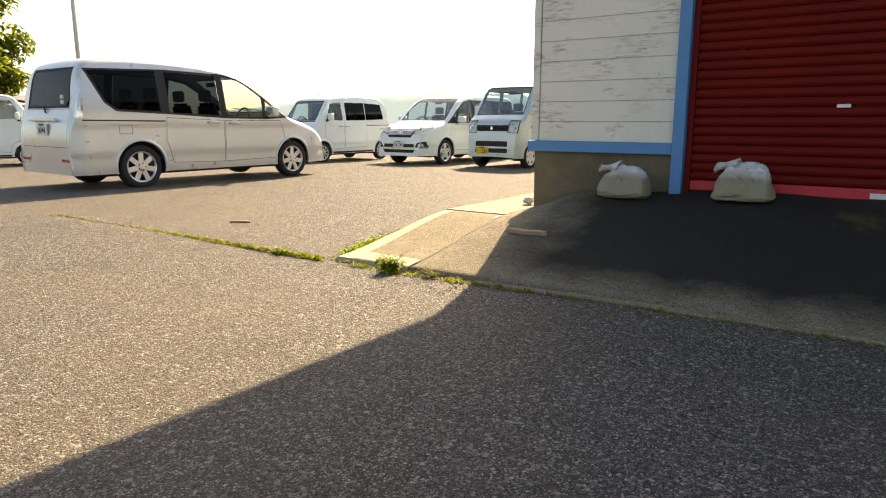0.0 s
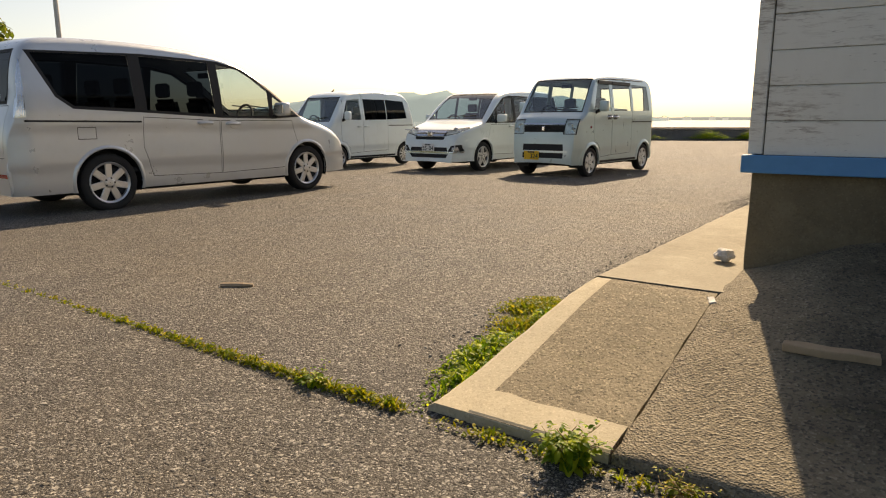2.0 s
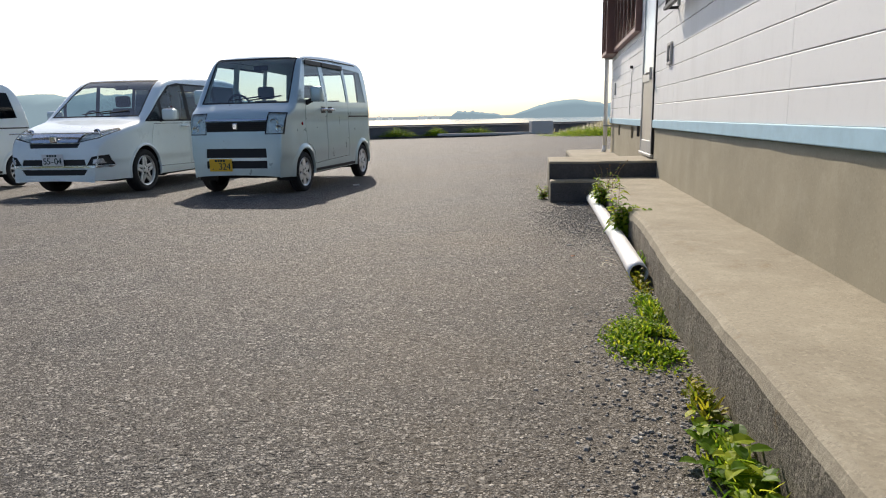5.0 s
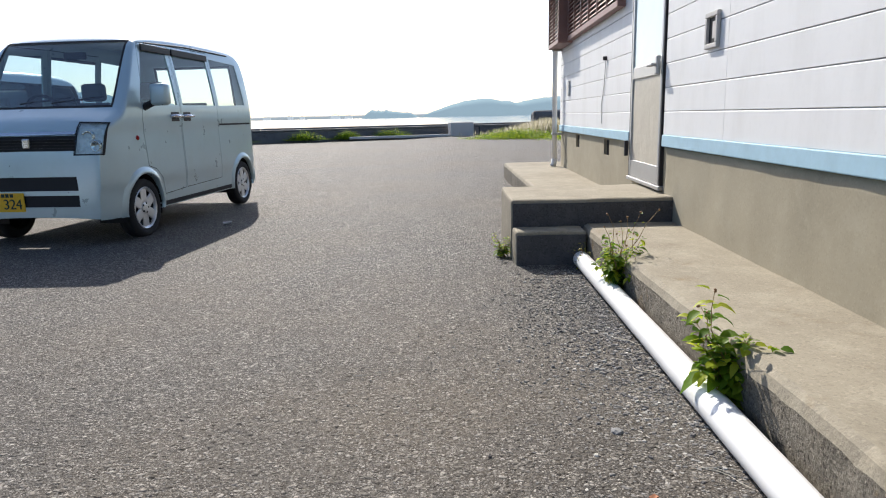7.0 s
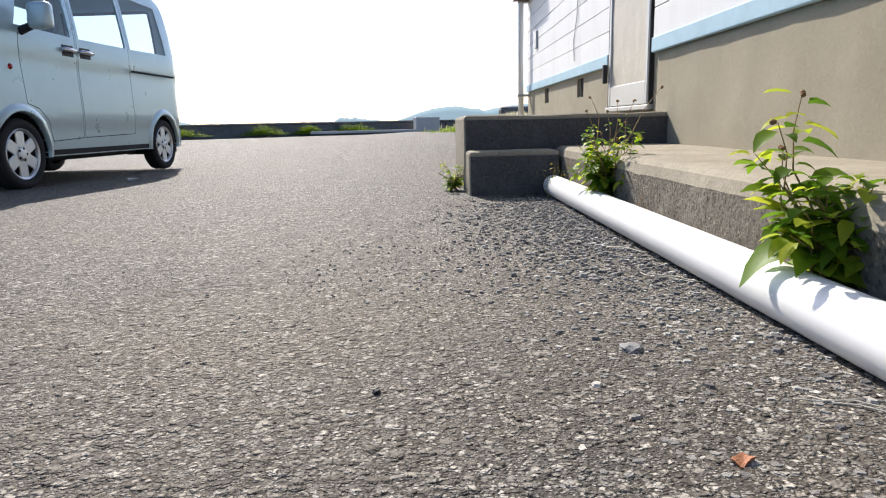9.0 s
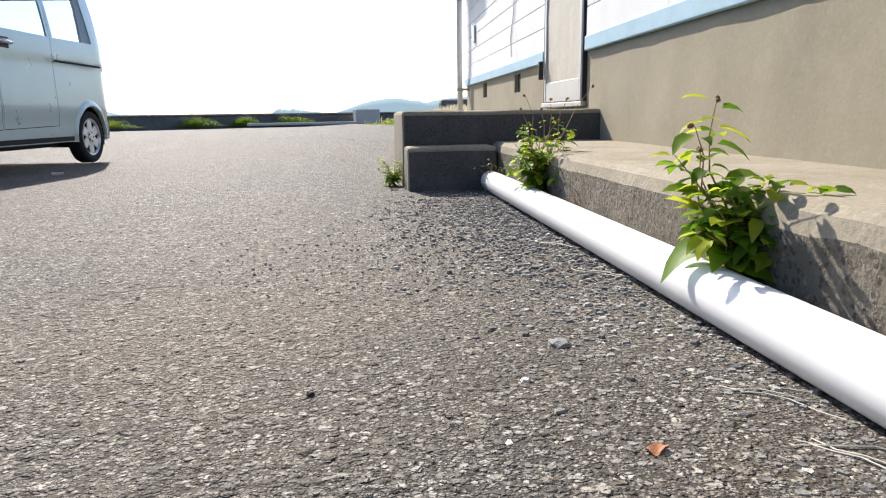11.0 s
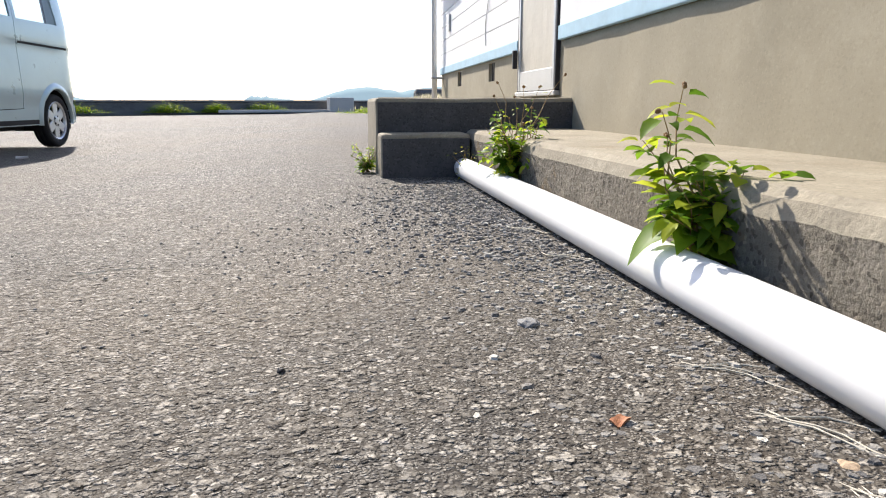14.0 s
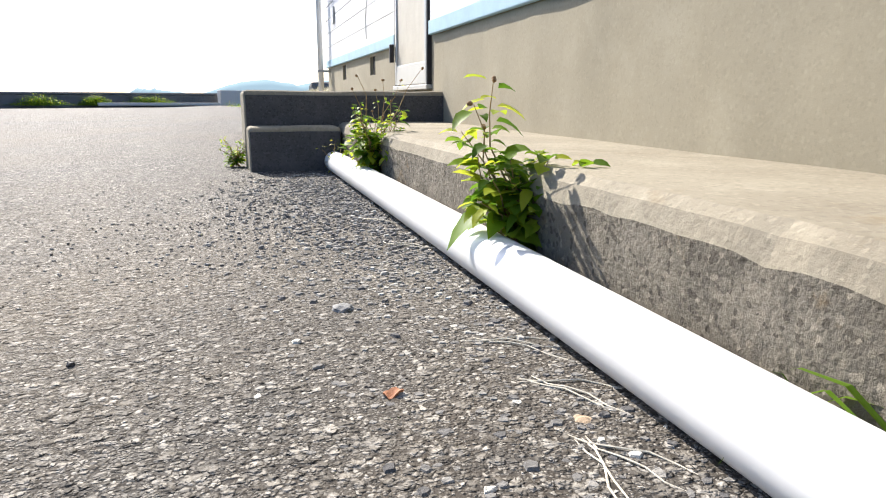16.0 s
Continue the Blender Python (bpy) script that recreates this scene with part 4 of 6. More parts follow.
        name = "gap%d" % sum(n.startswith("gap") for n in self.names)
        self.names.append(name)
        k = self.names.index(name) + 1
        for f in self.faces(view, poly, 0.02):
            a, b = self.flat(f.calc_center_median(), view)
            if f[self.layer] == 0 and inside(poly, a, b) and not inside(inner, a, b):
                f[self.layer] = k

    def take(self, name, side=None):
        """A mesh of the faces marked name, apart by side when asked for."""
        k = self.names.index(name) + 1 if name else 0
        out = bmesh.new()
        made = {}
        for f in self.bm.faces:
            if f[self.layer] != k:
                continue
            x = f.calc_center_median().x
            if side and (x > 0) != (side > 0):
                continue
            vs = []
            for v in f.verts:
                if v.index not in made:
                    made[v.index] = out.verts.new(v.co)
                vs.append(made[v.index])
            try:
                out.faces.new(vs)
            except ValueError:
                pass
        bmesh.ops.recalc_face_normals(out, faces=out.faces)
        return out


def pushed(bm, d):
    for v, n in skin_normals(bm).items():
        v.co += n * d
    return bm


def wheel(parent, x, y, r, width, spokes, twist, rim_mat, side, broad=0.105):
    """A wheel whose outer face looks to side (+1 right, -1 left)."""
    w = width / 2
    m = pose(x, y, r, 0, 0, 0 if side > 0 else 180)
    rr = r * 0.70
    tyre_prof = [(-w, rr), (-w, r * 0.88), (-w * 0.86, r * 0.965), (-w * 0.6, r), (-w * 0.33, r), (-w * 0.30, r * 0.985), (-w * 0.24, r), (w * 0.24, r), (w * 0.30, r * 0.985), (w * 0.33, r), (w * 0.6, r), (w * 0.86, r * 0.965), (w, r * 0.88), (w * 0.97, r * 0.80), (w * 0.80, rr)]
    ob = part("wheel", lathe(tyre_prof, 40), TYRE, parent, "black rubber tyre", True, m)
    part("wheel_well", lathe([(w * 0.2, 0.001), (w * 0.2, rr * 0.98), (w * 0.7, rr * 0.985)], 32), DARK_METAL, ob, smooth=True)
    bm = lathe([(w * 0.55, rr * 0.90), (w * 0.80, rr * 0.93), (w * 0.92, rr), (w * 0.84, rr * 1.03)], 40)
    for k in range(spokes):
        a = k * math.tau / spokes
        for sgn in ((-1, 1) if twist else (0,)):
            wide = 0.045 if twist else broad
            made = bmesh.ops.create_cube(bm, size=1)["verts"]
            sx = Matrix.Diagonal((w * 0.22, wide * r / 0.3, rr * 0.86, 1))
            tr = Matrix.Rotation(a, 4, "X") @ Matrix.Translation((w * 0.62, sgn * r * 0.10, rr * 0.52)) @ Matrix.Rotation(radians(sgn * twist), 4, "X") @ sx
            bmesh.ops.transform(bm, matrix=tr, verts=made)
            edges = list({e for v in made for e in v.link_edges})
            bmesh.ops.bevel(bm, geom=edges, offset=r * 0.02, segments=1, affect="EDGES")
    lathe([(w * 0.5, rr * 0.30), (w * 0.78, rr * 0.27), (w * 0.85, rr * 0.17), (w * 0.86, 0.002)], 20, bm=bm)
    part("rim", bm, rim_mat, ob, "silver spoked rim")
    for k in range(5):
        bm = bmesh.new()
        a = k * math.tau / 5
        tube([(w * 0.74, math.cos(a) * rr * 0.23, math.sin(a) * rr * 0.23), (w * 0.84, math.cos(a) * rr * 0.23, math.sin(a) * rr * 0.23)], 0.011, 6, bm)
        part("wheel_nut", bm, DARK_METAL, ob)
    return ob


def arch_flare(body, sh, s, r, side, mat, wide, out):
    """The raised lip round a wheel arch."""
    bm = bmesh.new()
    rows = []
    for k in range(25):
        a = radians(-14 + 208 * k / 24)
        row = []
        for q, lift in ((1.165, -0.03), (1.165, out), (1.20, out + 0.004), (1.165 + (wide - 1.165) * 0.6, out * 0.6), (wide, -0.004)):
            ss, z = s + math.cos(a) * r * q, r * 1.01 + math.sin(a) * r * q
            row.append(bm.verts.new((side * (sh.half(ss, max(0.24, z)) + lift), sh.mid - ss, max(0.235, z))))
        rows.append(row)
    for r0, r1 in zip(rows, rows[1:]):
        for i in range(4):
            bm.faces.new((r0[i], r0[i + 1], r1[i + 1], r1[i]))
    bmesh.ops.recalc_face_normals(bm, faces=bm.faces)
    part("arch_flare", bm, mat, body, smooth=True)


def headlamp(car, sh, side):
    """A clear lens over a bright bowl with two lamps."""
    lens = part("headlight", pushed(sh.take("headlight", side), 0.004), GLASS, car, "clear headlight lens", True)
    lens.visible_shadow = False
    bowl = sh.take("headlight", side)
    cx = [sum(v.co[i] for v in bowl.verts) / len(bowl.verts) for i in range(3)]
    wide = max(v.co.x for v in bowl.verts) - min(v.co.x for v in bowl.verts)
    tall = max(v.co.z for v in bowl.verts) - min(v.co.z for v in bowl.verts)
    for v in bowl.verts:
        away = (abs(v.co.x - cx[0]) / wide + abs(v.co.z - cx[2]) / tall)
        v.co.y -= 0.012 + 0.05 * max(0.0, 0.8 - away)
    bowl_at = [v.co.copy() for v in bowl.verts]
    part("reflector", bowl, LAMP_GLASS, lens, "bright faceted reflector")
    for dx, dz, rr in ((-0.20, 0.12, 0.30), (0.10, -0.18, 0.20)):
        bm = bmesh.new()
        rad = min(tall * rr, 0.06)
        lathe([(0.0, rad), (0.03, rad * 0.92), (0.03, rad * 0.74), (0.012, rad * 0.5), (0.010, 0.001)], 18, "x", bm)
        lx, lz = cx[0] + side * dx * wide, cx[2] + dz * tall
        y = min(bowl_at, key=lambda p: (p.x - lx) ** 2 + (p.z - lz) ** 2).y - 0.012
        part("lamp", bm, CHROME, lens, m=pose(lx, y, lz, 0, 0, 90), smooth=True)


def seat(parent, x, y, z, mat, wide=0.46, rest=True):
    bm = box(x - wide / 2, x + wide / 2, y - 0.22, y + 0.26, z, z + 0.16, 0.05)
    bk = bmesh.ops.create_cube(bm, size=1)["verts"]
    bmesh.ops.transform(bm, matrix=Matrix.Translation((x, y - 0.27, z + 0.42)) @ Matrix.Rotation(radians(14), 4, "X") @ Matrix.Diagonal((wide, 0.13, 0.62, 1)), verts=bk)
    bmesh.ops.bevel(bm, geom=list({e for v in bk for e in v.link_edges}), offset=0.05, segments=2, affect="EDGES")
    ob = part("seat", bm, mat, parent)
    if not rest:
        return
    part("headrest", rough_up(box(x - 0.13, x + 0.13, y - 0.42, y - 0.32, z + 0.74, z + 0.93, 0.04), 0, 1), mat, ob)


def mirror(parent, x, y, z, side, mat, size=(0.20, 0.13, 0.19)):
    a, b, c = size
    ob = part("door_mirror", rough_up(box(x - a / 2, x + a / 2, y - b / 2, y + b / 2, z, z + c, 0.035, segments=3), 0.004, 8), mat, parent, smooth=True)
    part("mirror_stalk", tube([(x - side * a * 0.4, y, z + 0.03), (x - side * (a * 0.5 + 0.09), y + 0.03, z - 0.02)], [0.03, 0.035], 10), BLACK, ob)
    part("mirror_glass", box(x - a * 0.4, x + a * 0.4, y - b / 2 - 0.004, y - b / 2 + 0.004, z + 0.03, z + c - 0.03), CHROME, ob)


def handle(parent, x, y, z, side, mat, dark=True):
    ob = part("door_handle", tube([(x - side * 0.015, y - 0.10, z), (x + side * 0.025, y - 0.075, z + 0.003), (x + side * 0.028, y + 0.075, z + 0.003), (x - side * 0.015, y + 0.10, z)], 0.019, 8), mat, parent, smooth=True)
    cup = box(-0.003, 0.003, -0.085, 0.085, -0.048, 0.048, 0.0028, segments=1) if dark else lathe([(0.0, 0.06), (0.004, 0.055), (0.006, 0.002)], 16)
    part("handle_cup", cup, DARK_METAL if dark else mat, ob, m=pose(x - side * 0.008, y, z - 0.003, 0, 0, 0 if side > 0 else 180))


def number_plate(parent, y, z, material, big, small, front=True, x=0.0):
    f = 1 if front else -1
    ob = part("number_plate", box(x - 0.165, x + 0.165, y - 0.006, y + 0.006, z - 0.0825, z + 0.0825, 0.004, segments=1), material, parent)
    m = pose(x, y + f * 0.008, z - 0.02, 90, 0, 180 if front else 0)
    for k, letter in enumerate(big):
        if letter != " ":
            text_part(letter, 0.125, ob, m @ pose((k - (len(big) - 1) / 2) * 0.058, 0, 0), INK)
    bars = bmesh.new()
    for k in range(small):
        box(-0.07 + k * 0.04, -0.04 + k * 0.04, -0.001, 0.001, 0, 0.03, bm=bars)
    part("small_writing", bars, INK, ob, m=pose(x, y + f * 0.008, z + 0.045, 0, 0, 0))


def parked(x, y, rz, size):
    """A parking place on the sloping ground."""
    return pose(x, y, fall(x, y), 0, 0, rz) @ Matrix.Diagonal((size, size, size, 1))


def vehicle(spec, m):
    c = spec
    car = base(c["name"], c["label"], c["category"], m, "vehicles parked in the car park")
    sh = Shell(c)
    L, W, H, mid, wb = c["L"], c["W"], c["H"], sh.mid, c["wb"]
    r, axle = c["r"], c["axle"]
    paint = c["paint"]
    # arches, trim, windows, lamps and door gaps
    for s in (axle, axle + wb):
        sh.region("arch", "side", disc(s, r * 1.01, r * 1.17))
    for i, d in enumerate(c["doors"]):
        sh.seam("side", d)
    for g in c.get("flush", ()):
        sh.seam(*g)
    if c.get("trim"):
        sh.region("pillar_trim", "side", c["trim"])
    for i, (kind, poly) in enumerate(c["windows"]):
        sh.region("w%d" % i, "side", poly)
    sh.region("screen_edge", "front", c["screen"])
    sh.region("windscreen", "front", shrunk(c["screen"], 0.022))
    if c.get("rear_window"):
        sh.region("rear_edge", "rear", c["rear_window"])
        sh.region("rear_window", "rear", shrunk(c["rear_window"], 0.035))
    for name, poly in c["front"]:
        if name == "headlight":
            for q in (poly, [(-x, z) for x, z in poly]):
                sh.region("headlight_rim", "front", q)
                sh.region(name, "front", shrunk(q, 0.012))
        else:
            sh.region(name, "front", poly)
    for name, view, poly in c.get("more", ()):
        sh.region(name, view, poly)
    bmesh.ops.dissolve_degenerate(sh.bm, dist=0.003, edges=sh.bm.edges[:])
    sh.bm.normal_update()
    sh.bm.verts.index_update()
    body = part("body", thicken(sh.take(None), 0.018), paint, car, c["paint_label"], "edges")
    for name in [n for n in sh.names if n.startswith("gap")]:
        for sd in (1, -1):
            part("panel_gap", pushed(sh.take(name, sd), -0.006), BLACK, body)
    if c.get("trim"):
        for sd in (1, -1):
            part("pillar_trim", pushed(sh.take("pillar_trim", sd), -0.002), BLACK, body)
    for i, (kind, poly) in enumerate(c["windows"]):
        for sd in (1, -1):
            ob = part("window", pushed(sh.take("w%d" % i, sd), -0.008), {"dark": PRIVACY, "clear": GLASS, "tint": TINTED}[kind], car, "clear glass" if kind == "clear" else "dark tinted glass", True)
            ob.visible_shadow = kind == "dark"
    part("screen_surround", pushed(sh.take("screen_edge"), -0.002), BLACK, body)
    part("windscreen", pushed(sh.take("windscreen"), -0.006), WINDSCREEN, car, "greenish windscreen glass", True).visible_shadow = False
    if c.get("rear_window"):
        part("rear_surround", pushed(sh.take("rear_edge"), -0.002), BLACK, body)
        part("rear_window", pushed(sh.take("rear_window"), -0.006), c.get("rear_glass", PRIVACY), car, "rear window glass", True)
    for sd in (1, -1):
        part("headlight_rim", pushed(sh.take("headlight_rim", sd), 0.002), BLACK, body)
    done = set()
    for name, poly in c["front"]:
        if name in done:
            continue
        done.add(name)
        mat = {"headlight": GLASS, "grille": BLACK, "intake": BLACK, "chrome_strip": CHROME, "fog_lamp": LAMP_GLASS}[name]
        if name == "headlight":
            headlamp(car, sh, 1), headlamp(car, sh, -1)
            continue
        for sd in ((1, -1) if name == "fog_lamp" else (None,)):
            part(name, pushed(sh.take(name, sd), {"chrome_strip": 0.012, "fog_lamp": 0.0}.get(name, -0.012)), mat, body)
    for name in {n for n, v, p in c.get("more", ())}:
        mat = {"tail_light": c.get("tail_lens", RED_LENS), "side_light": RED_LENS, "black_line": BLACK, "reflector": RED_LENS, "chrome_bar": CHROME, "dark_sill": BLACK}[name]
        for sd in (1, -1):
            part(name, pushed(sh.take(name, sd), 0.003 if name != "black_line" else -0.004), mat, body)
    # underbody, arches' linings, cabin
    under = box(-W * 0.36, W * 0.36, mid - L + 0.3, mid - 0.5, 0.19, 0.30, 0.02)
    part("underbody", under, BLACK, car)
    part("cabin_floor", box(-W * 0.45, W * 0.45, mid - L + 0.2, mid - axle + 0.05, 0.42, 0.47), INTERIOR, car)
    part("dashboard", rough_up(box(-W * 0.42, W * 0.42, mid - c["dash"] - 0.32, mid - c["dash"], 0.62, c["belt"] - 0.05, 0.06), 0.0, 1), INTERIOR, car)
    for s in (axle, axle + wb):
        for sd in (1, -1):
            arch_flare(body, sh, s, r, sd, paint, c.get("flare", 1.30), c.get("flare_out", 0.012))
            bm = bmesh.new()
            rim = [(mid - a, b) for a, b in disc(s, r * 1.01, r * 1.165, 20)]
            o = [bm.verts.new((sd * (sh.half(s, r) - 0.012), a, b)) for a, b in rim]
            i2 = [bm.verts.new((sd * (W / 2 - 0.30), a, b)) for a, b in rim]
            for k in range(20):
                bm.faces.new((o[k], o[(k + 1) % 20], i2[(k + 1) % 20], i2[k]))
            bm.faces.new(i2)
            bmesh.ops.delete(bm, geom=[v for v in bm.verts if v.co.z < 0.17], context="VERTS")
            part("wheel_arch", bm, BLACK, body)
            wheel(car, sd * (W / 2 - c.get("inset", 0.115)), mid - s, r, c.get("tyre", 0.19), c["spokes"], c["twist"], RIM, sd, c.get("broad", 0.105))
    for x, s, mt in c["seats"]:
        seat(car, x, mid - s, 0.56, mt, rest=s < c.get("rests", 9))
    sx = 0.36 if W > 1.6 else 0.32
    bm = bmesh.new()
    ring = [(sx + 0.18 * math.cos(k * math.tau / 20), mid - c["dash"] - 0.42 + 0.05 * math.sin(k * math.tau / 20), c["belt"] - 0.02 + 0.17 * math.sin(k * math.tau / 20)) for k in range(21)]
    tube(ring, 0.016, 8, bm)
    tube([(sx, mid - c["dash"] - 0.42, c["belt"] - 0.02), (sx, mid - c["dash"] - 0.15, c["belt"] - 0.14)], 0.03, 8, bm)
    box(sx - 0.17, sx + 0.17, mid - c["dash"] - 0.43, mid - c["dash"] - 0.40, c["belt"] - 0.045, c["belt"] + 0.0, bm=bm)
    part("steering_wheel", bm, INTERIOR, car)
    part("rear_view_mirror", box(-0.11, 0.11, mid - c["mirror_s"] - 0.02, mid - c["mirror_s"] + 0.01, c["screen_top"] - 0.16, c["screen_top"] - 0.09, 0.012), BLACK, car)
    for s, z, mt in c["handles"]:
        for sd in (1, -1):
            handle(body, sd * (sh.half(s, z) + 0.006), mid - s, z, sd, mt, mt is CHROME)
    for sd in (1, -1):
        mirror(car, sd * (sh.half(c["mirror_at"][0], c["mirror_at"][1]) + 0.15), mid - c["mirror_at"][0], c["mirror_at"][1], sd, c.get("mirror_paint", paint), c.get("mirror_size", (0.22, 0.13, 0.17)))
    for k in (-1, 1):
        part("wiper", tube([(k * 0.15 + 0.1, mid - c["wiper"][0], c["wiper"][1]), (k * 0.15 - 0.36, mid - c["wiper"][0] - 0.05, c["wiper"][1] + 0.05)], 0.009, 6), BLACK, car)
    return car, sh, body


# one-box kei vans
KEI = dict(rests=1.6, name="kei_van", category="van", label="silver one-box kei van with a yellow number plate, parked on asphalt", paint=KEI_SILVER, paint_label="pale silver painted body",
           L=3.465, W=1.475, H=1.945, wb=2.40, axle=0.56, r=0.275, tyre=0.155, inset=0.085, belt=1.19, lean=0.15, edge=0.085, fold=1.03, flare=1.42, flare_out=0.018, nose=0.34, nose_in=0.14, tail=0.22, tail_in=0.07,
           profile=[(0, 0.27), (0.0, 0.42), (0.012, 0.62), (0.025, 0.82), (0.05, 0.98), (0.12, 1.10), (0.27, 1.18), (0.35, 1.24), (0.66, 1.72), (0.77, 1.855), (0.97, 1.905), (1.8, 1.945), (2.9, 1.945), (3.24, 1.91), (3.33, 1.74), (3.40, 1.20), (3.455, 0.85), (3.465, 0.55), (3.46, 0.30)],
           screen=[(-0.64, 1.205), (0.64, 1.205), (0.60, 1.83), (-0.60, 1.83)], screen_top=1.83, mirror_s=0.86, dash=0.36, wiper=(0.36, 1.25),
           windows=[("tint", [(0.62, 1.25), (0.83, 1.73), (1.31, 1.765), (1.335, 1.235)]), ("tint", [(1.46, 1.235), (1.445, 1.765), (2.24, 1.77), (2.26, 1.24)]), ("tint", [(2.36, 1.24), (2.335, 1.77), (3.09, 1.75), (3.16, 1.255)])],
           rear_window=[(-0.54, 1.18), (0.54, 1.18), (0.52, 1.77), (-0.52, 1.77)], rear_glass=TINTED,
           doors=[[(0.63, 1.10), (0.78, 1.77), (0.83, 1.815), (1.385, 1.83), (1.40, 0.38), (0.95, 0.36), (0.91, 0.52), (0.80, 0.62), (0.66, 0.66)], [(1.415, 0.38), (1.405, 1.83), (2.30, 1.835), (2.32, 0.40)]],
           front=[("headlight", [(0.42, 0.80), (0.675, 0.80), (0.70, 1.075), (0.445, 1.085)]), ("grille", [(-0.43, 0.84), (0.43, 0.84), (0.44, 0.97), (-0.44, 0.97)]), ("chrome_strip", [(-0.44, 0.975), (0.44, 0.975), (0.445, 1.0), (-0.445, 1.0)]),
                  ("intake", [(-0.44, 0.50), (0.44, 0.50), (0.43, 0.62), (-0.43, 0.62)]), ("intake", [(-0.44, 0.36), (0.44, 0.36), (0.44, 0.46), (-0.44, 0.46)])],
           more=[("dark_sill", "side", [(0.93, 0.25), (2.58, 0.25), (2.58, 0.295), (0.93, 0.295)]), ("tail_light", "rear", [(0.60, 0.80), (0.69, 0.80), (0.69, 1.15), (0.62, 1.15)]), ("tail_light", "rear", [(-0.60, 0.80), (-0.69, 0.80), (-0.69, 1.15), (-0.62, 1.15)]), ("black_line", "side", [(2.33, 1.012), (3.32, 1.012), (3.32, 1.034), (2.33, 1.034)])],
           spokes=6, twist=0, seats=[(0.33, 1.25, INTERIOR_PALE), (-0.33, 1.25, INTERIOR_PALE), (0.3, 2.25, INTERIOR_PALE), (-0.3, 2.25, INTERIOR_PALE)],
           handles=[(1.27, 1.12, CHROME), (1.53, 1.12, CHROME)], mirror_at=(0.72, 1.22), mirror_size=(0.17, 0.11, 0.20))
kei, sh, body = vehicle(KEI, parked(-8.2, 16.18, 175.2, 1.085))
bm = bmesh.new()
for z in (0.86, 0.885, 0.91, 0.935):
    box(-0.42, 0.42, sh.mid - 0.055, sh.mid - 0.03, z, z + 0.006, bm=bm)
part("grille_bar", bm, DARK_METAL, body)
part("badge", rough_up(box(-0.035, 0.035, sh.mid - 0.04, sh.mid - 0.018, 0.865, 0.95, 0.012), 0.0, 1), CHROME, body)
number_plate(kei, sh.mid + 0.004, 0.405, PLATE_YELLOW, ". 324", 4, x=0.23)
for sd in (1, -1):
    bm = bmesh.new()
    for s0_, s1_ in ((0.84, 1.40), (1.43, 2.26)):
        x0 = sd * (sh.half(1.2, 1.77) + 0.004)
        box(min(x0, x0 + sd * 0.02), max(x0, x0 + sd * 0.02), sh.mid - s1_, sh.mid - s0_, 1.735, 1.80, 0.006, bm)
    part("door_visor", bm, DARK_METAL, body)
    part("indicator", lathe([(0, 0.024), (0.012, 0.02), (0.018, 0.002)], 14), RED_LENS, body, m=pose(sd * (sh.half(0.5, 0.93) - 0.003), sh.mid - 0.52, 0.93, 0, 0, 0 if sd > 0 else 180), smooth=True)
    part("roof_gutter", tube([(sd * 0.652, sh.mid - 0.95, 1.815), (sd * 0.648, sh.mid - 1.8, 1.85), (sd * 0.65, sh.mid - 2.9, 1.85)], 0.009, 6), BLACK, body)

BOXV = dict(KEI, name="white_kei_van", label="white one-box kei van with alloy wheels, parked on asphalt", paint=WHITE, paint_label="white painted body", L=3.395, H=1.90, edge=0.13, belt=1.12, wiper=(0.37, 1.17), mirror_at=(0.72, 1.16), rear_glass=PRIVACY,
            profile=[(0, 0.27), (0.0, 0.42), (0.02, 0.62), (0.05, 0.80), (0.11, 0.94), (0.20, 1.03), (0.30, 1.10), (0.38, 1.17), (0.74, 1.66), (0.86, 1.78), (1.1, 1.85), (1.9, 1.90), (2.8, 1.88), (3.06, 1.82), (3.20, 1.64), (3.32, 1.20), (3.385, 0.85), (3.395, 0.55), (3.39, 0.30)],
            screen=[(-0.63, 1.12), (0.63, 1.12), (0.56, 1.70), (-0.56, 1.70)],
            windows=[("clear", [(0.68, 1.17), (0.88, 1.62), (1.30, 1.66), (1.34, 1.16)]), ("dark", [(1.46, 1.16), (1.44, 1.66), (2.24, 1.66), (2.26, 1.17)]), ("dark", [(2.28, 1.17), (2.26, 1.66), (2.96, 1.63), (3.06, 1.20)])],
            spokes=10, broad=0.042, handles=[(1.30, 1.0, WHITE), (1.52, 1.0, WHITE)], front=[("headlight", [(0.40, 0.72), (0.67, 0.72), (0.70, 0.93), (0.43, 0.93)]), ("intake", [(-0.40, 0.36), (0.40, 0.36), (0.40, 0.46), (-0.40, 0.46)])])
boxv, sh, body = vehicle(BOXV, parked(-14.25, 15.05, 177.8, 1.02))
number_plate(boxv, sh.mid + 0.004, 0.52, PLATE_WHITE, "", 4)
part("roof_aerial", tube([(0.1, sh.mid - 1.15, 1.835), (0.1, sh.mid - 1.25, 1.90)], 0.016, 8), BLACK, body)

